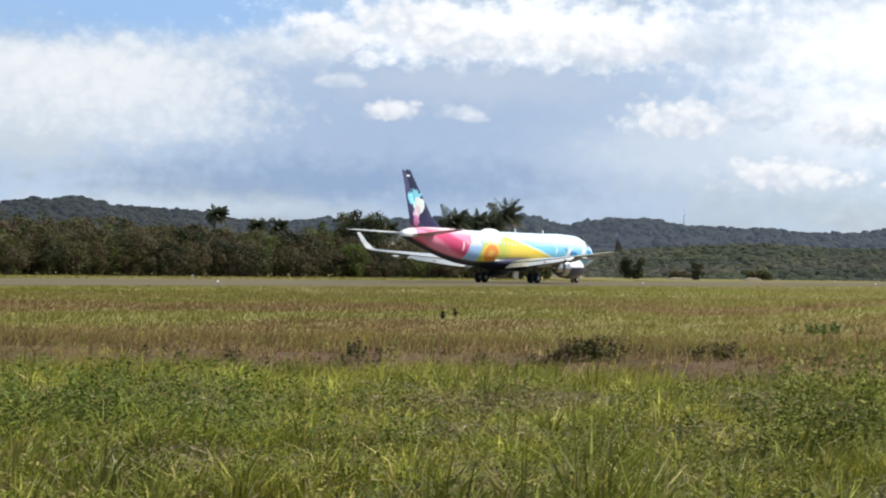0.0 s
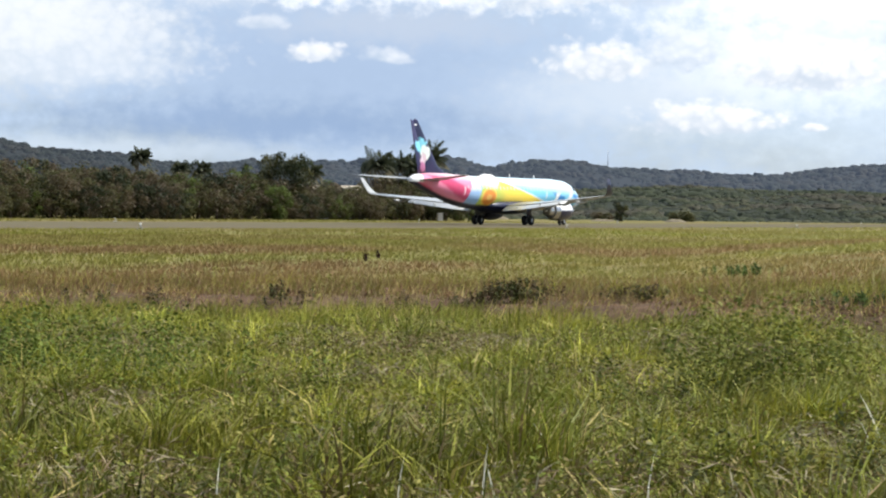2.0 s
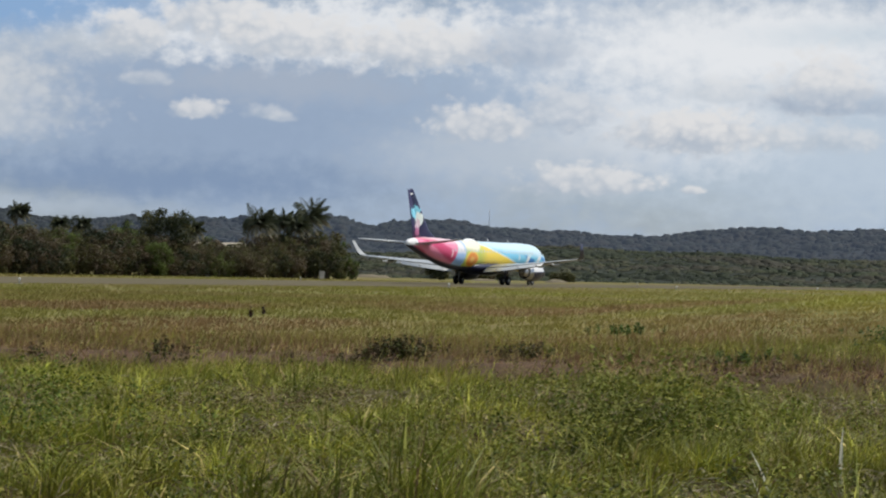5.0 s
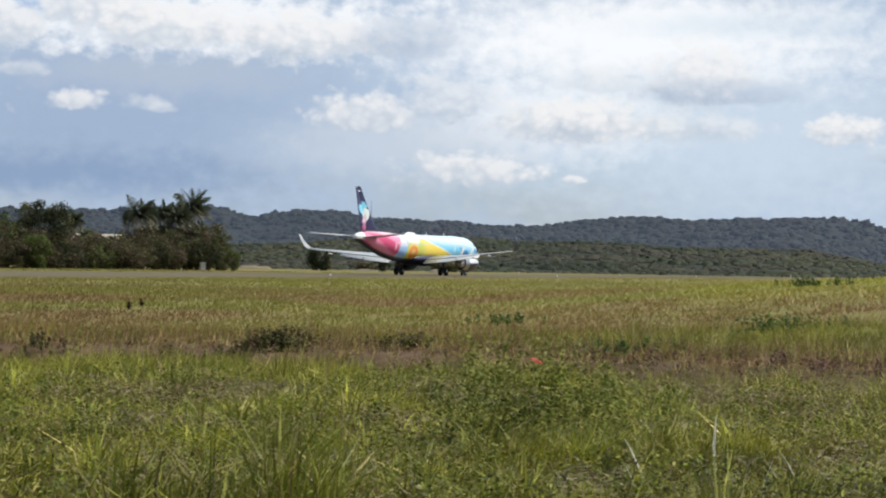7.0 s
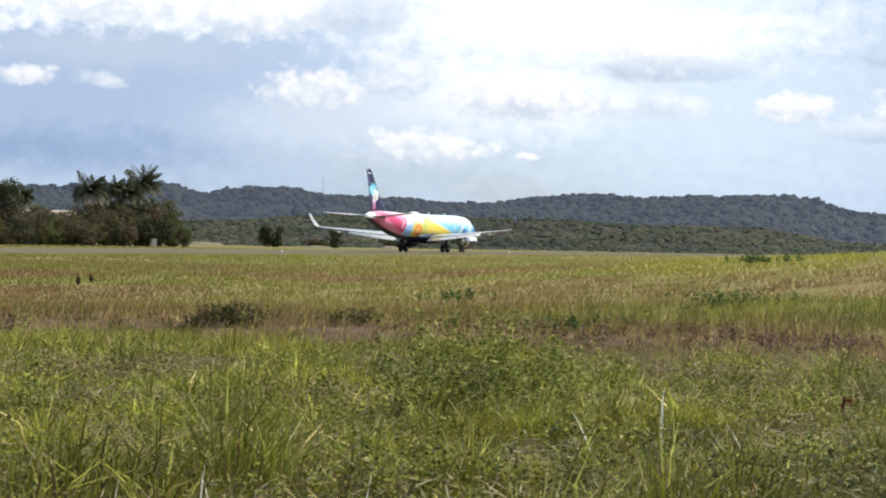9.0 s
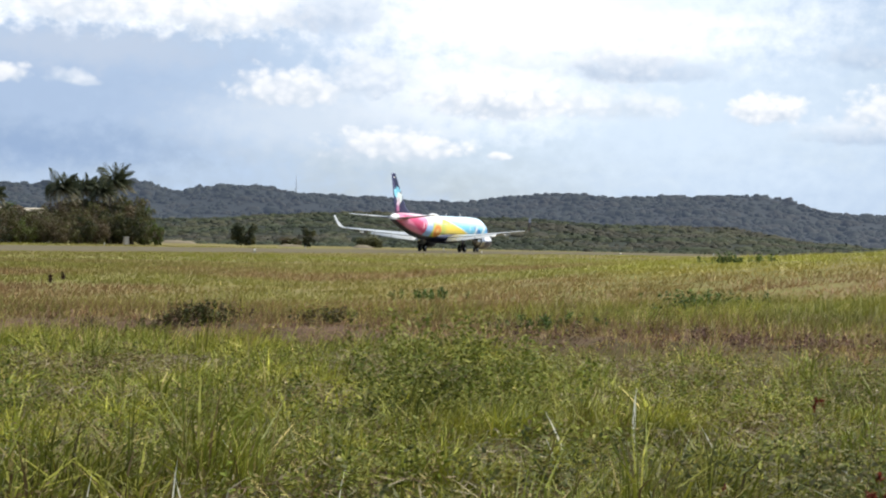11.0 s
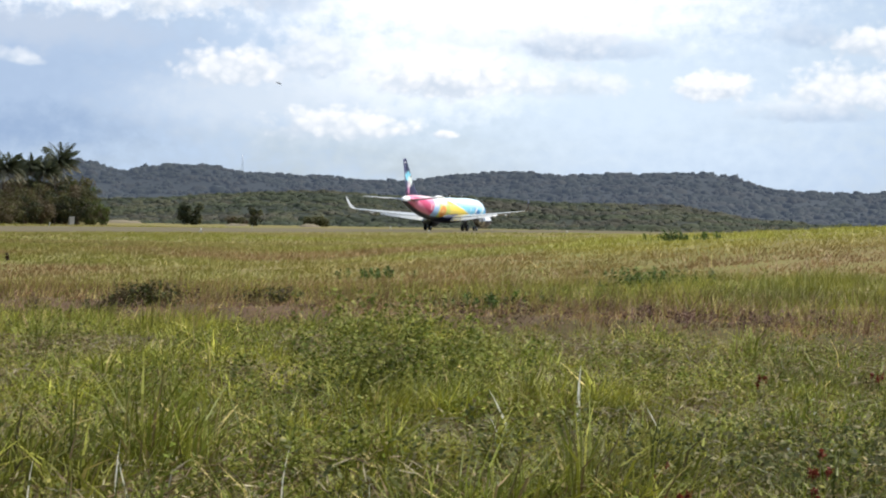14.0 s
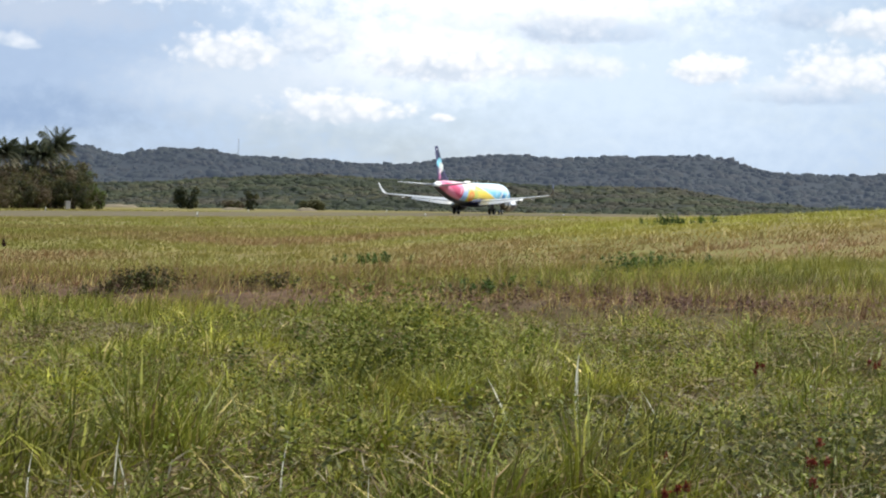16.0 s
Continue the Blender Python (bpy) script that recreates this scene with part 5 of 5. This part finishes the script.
DRY = tinted("bleached_blade", .7, .35, .1, 20.0)
for n_ in [n for n in DRY.node_tree.nodes if n.type == "ATTRIBUTE"]:
    rgb = DRY.node_tree.nodes.new("ShaderNodeRGB")
    rgb.outputs[0].default_value = (0.84, 0.82, 0.72, 1)
    for ln_ in list(n_.outputs["Color"].links):
        DRY.node_tree.links.new(rgb.outputs[0], ln_.to_socket)


def dry_blade(az, d, h, w, lean, label):
    """One broad bleached grass blade, folded along its middle."""
    x, y = polar(az, d)
    bm = bmesh.new()
    rows = []
    for i in range(6):
        u = i / 5
        c = Vector((lean * h * u * u, 0, h * u))
        r = w * (math.sin(math.pi * (.15 + .85 * u)) + .05)
        rows.append([bm.verts.new(c + Vector((-r, 0, 0))), bm.verts.new(c + Vector((0, .4 * r, 0))), bm.verts.new(c + Vector((r, 0, 0)))])
    for a, b in zip(rows, rows[1:]):
        for j in (0, 1):
            bm.faces.new((a[j], a[j + 1], b[j + 1], b[j]))
    bmesh.ops.solidify(bm, geom=bm.faces[:], thickness=.002)
    ob = part("dry_blade", bm, DRY)
    ob.matrix_basis = pose(float(x), float(y), float(height(x, y)) - .02, -12, 0, 55 - az)
    return tagged(ob, label, "grass blade", "bleached blades in the grass")


for b in ((14.7, 14.2, .56, .022, .25), (12.9, 13.3, .50, .014, -.35), (12.75, 12.6, .4, .008, -.3), (12.6, 10.2, .30, .014, .1), (2.0, 9.6, .48, .009, .3), (2.45, 9.7, .42, .008, -.1), (-0.4, 9.5, .42, .008, .35),
          (15.9, 13.0, .4, .009, .6), (13.9, 11.0, .34, .008, .5), (17.1, 13.5, .42, .010, -.4), (18.2, 11.5, .36, .010, .3), (6.5, 10.0, .40, .008, .4), (4.2, 11.2, .42, .008, -.5), (-5.4, 9.8, .4, .009, .3), (9.0, 9.2, .36, .008, .2)):
    dry_blade(*b, "broad bleached dry grass blade standing in the green")


def flyer(name, span, color, label, category):
    """A small winged thing: body, two wings."""
    f = tagged(new(name), label, category)
    m = plain(name + "_wing", color, .7)
    bm = bmesh.new()
    tube(bm, [(-span * .3, 0, 0, .004 * span), (-span * .15, 0, 0, .05 * span), (span * .1, 0, 0, .06 * span), (span * .25, 0, 0, .03 * span), (span * .32, 0, 0, .005 * span)], 8)
    part("body", bm, m, f)
    for s in (1, -1):
        bm = bmesh.new()
        loft(bm, wing_rings([((span * .12, 0, 0), (-span * .12, 0, 0), .08), ((span * .10, s * span * .28, span * .1), (-span * .10, s * span * .28, span * .1), .06), ((-span * .06, s * span * .5, span * .04), (-span * .12, s * span * .5, span * .04), .05)], (0, 0, 1)))
        part("wing", bm, m, f)
    return f


BIRD = flyer("bird", .30, (0.03, 0.028, 0.03), "small dark bird flying over the field", "bird")
BUTTERFLY = flyer("butterfly", .10, (0.42, 0.035, 0.02), "red butterfly over the weeds", "butterfly")

# ---- what moves ----
TAXI = [(0.0, 0.46, 205.57), (1.5, 6.44, 214.92), (3.5, 14.56, 229.81), (9.0, 37.46, 271.37), (12.5, 52.63, 298.19), (16.0, 66.90, 322.76)]


def motions():
    t = np.array([r[0] for r in TAXI])
    s = np.array([(r[1] - RUN_MID.x) * RUN_DIR.x + (r[2] - RUN_MID.y) * RUN_DIR.y for r in TAXI])
    fit = np.polyfit(t, s, 3)
    ts = [16.0 * i / 32 for i in range(33)]
    heading = 90 - 29.12

    def at(q):
        return RUN_MID + RUN_DIR * float(np.polyval(fit, q))
    walk(PLANE, [(q, pose(at(q).x, at(q).y, 0.02, 0, 0, heading)) for q in ts])
    n = 240
    for wh, place, r in PLANE_WHEELS:
        rows = []
        for i in range(n + 1):
            q = 16.0 * i / n
            turn = float(np.polyval(fit, q) - np.polyval(fit, 0)) / r
            rows.append((round(q * FPS) / FPS, pose(*place, 0, math.degrees(turn), 0)))
        walk(wh, rows)

    def ray(az, el, d):
        return [d * math.sin(radians(az)) * math.cos(radians(el)), d * math.cos(radians(az)) * math.cos(radians(el)), 1.19 + d * math.sin(radians(el))]
    # the bird crosses the sky from behind the airliner up to the left
    fly = [(0.0, 60, 2.0, 300), (6.0, 40, 2.2, 200), (11.0, 18, 0.6, 110), (13.5, 8.9, 2.2, 75), (14.0, 6.1, 3.75, 62), (14.5, 3.55, 5.15, 58), (15.0, 0.5, 6.9, 58), (16.0, -6, 10.0, 62)]
    walk(BIRD, [(q, pose(*ray(a, e, d), 0, -25, 170)) for q, a, e, d in fly])
    # the butterfly hops out of the weeds once
    hop = [(0.0, 9.4, -5.75, 14.6), (6.8, 9.4, -5.75, 14.6), (6.9, 9.4, -4.2, 14.4), (7.0, 9.65, -2.6, 13.9), (7.1, 10.3, -4.6, 14.2), (7.3, 10.6, -5.8, 14.4), (16.0, 10.6, -5.8, 14.4)]
    walk(BUTTERFLY, [(q, pose(*ray(a, e, d), 30, -40, 60)) for q, a, e, d in hop])


motions()
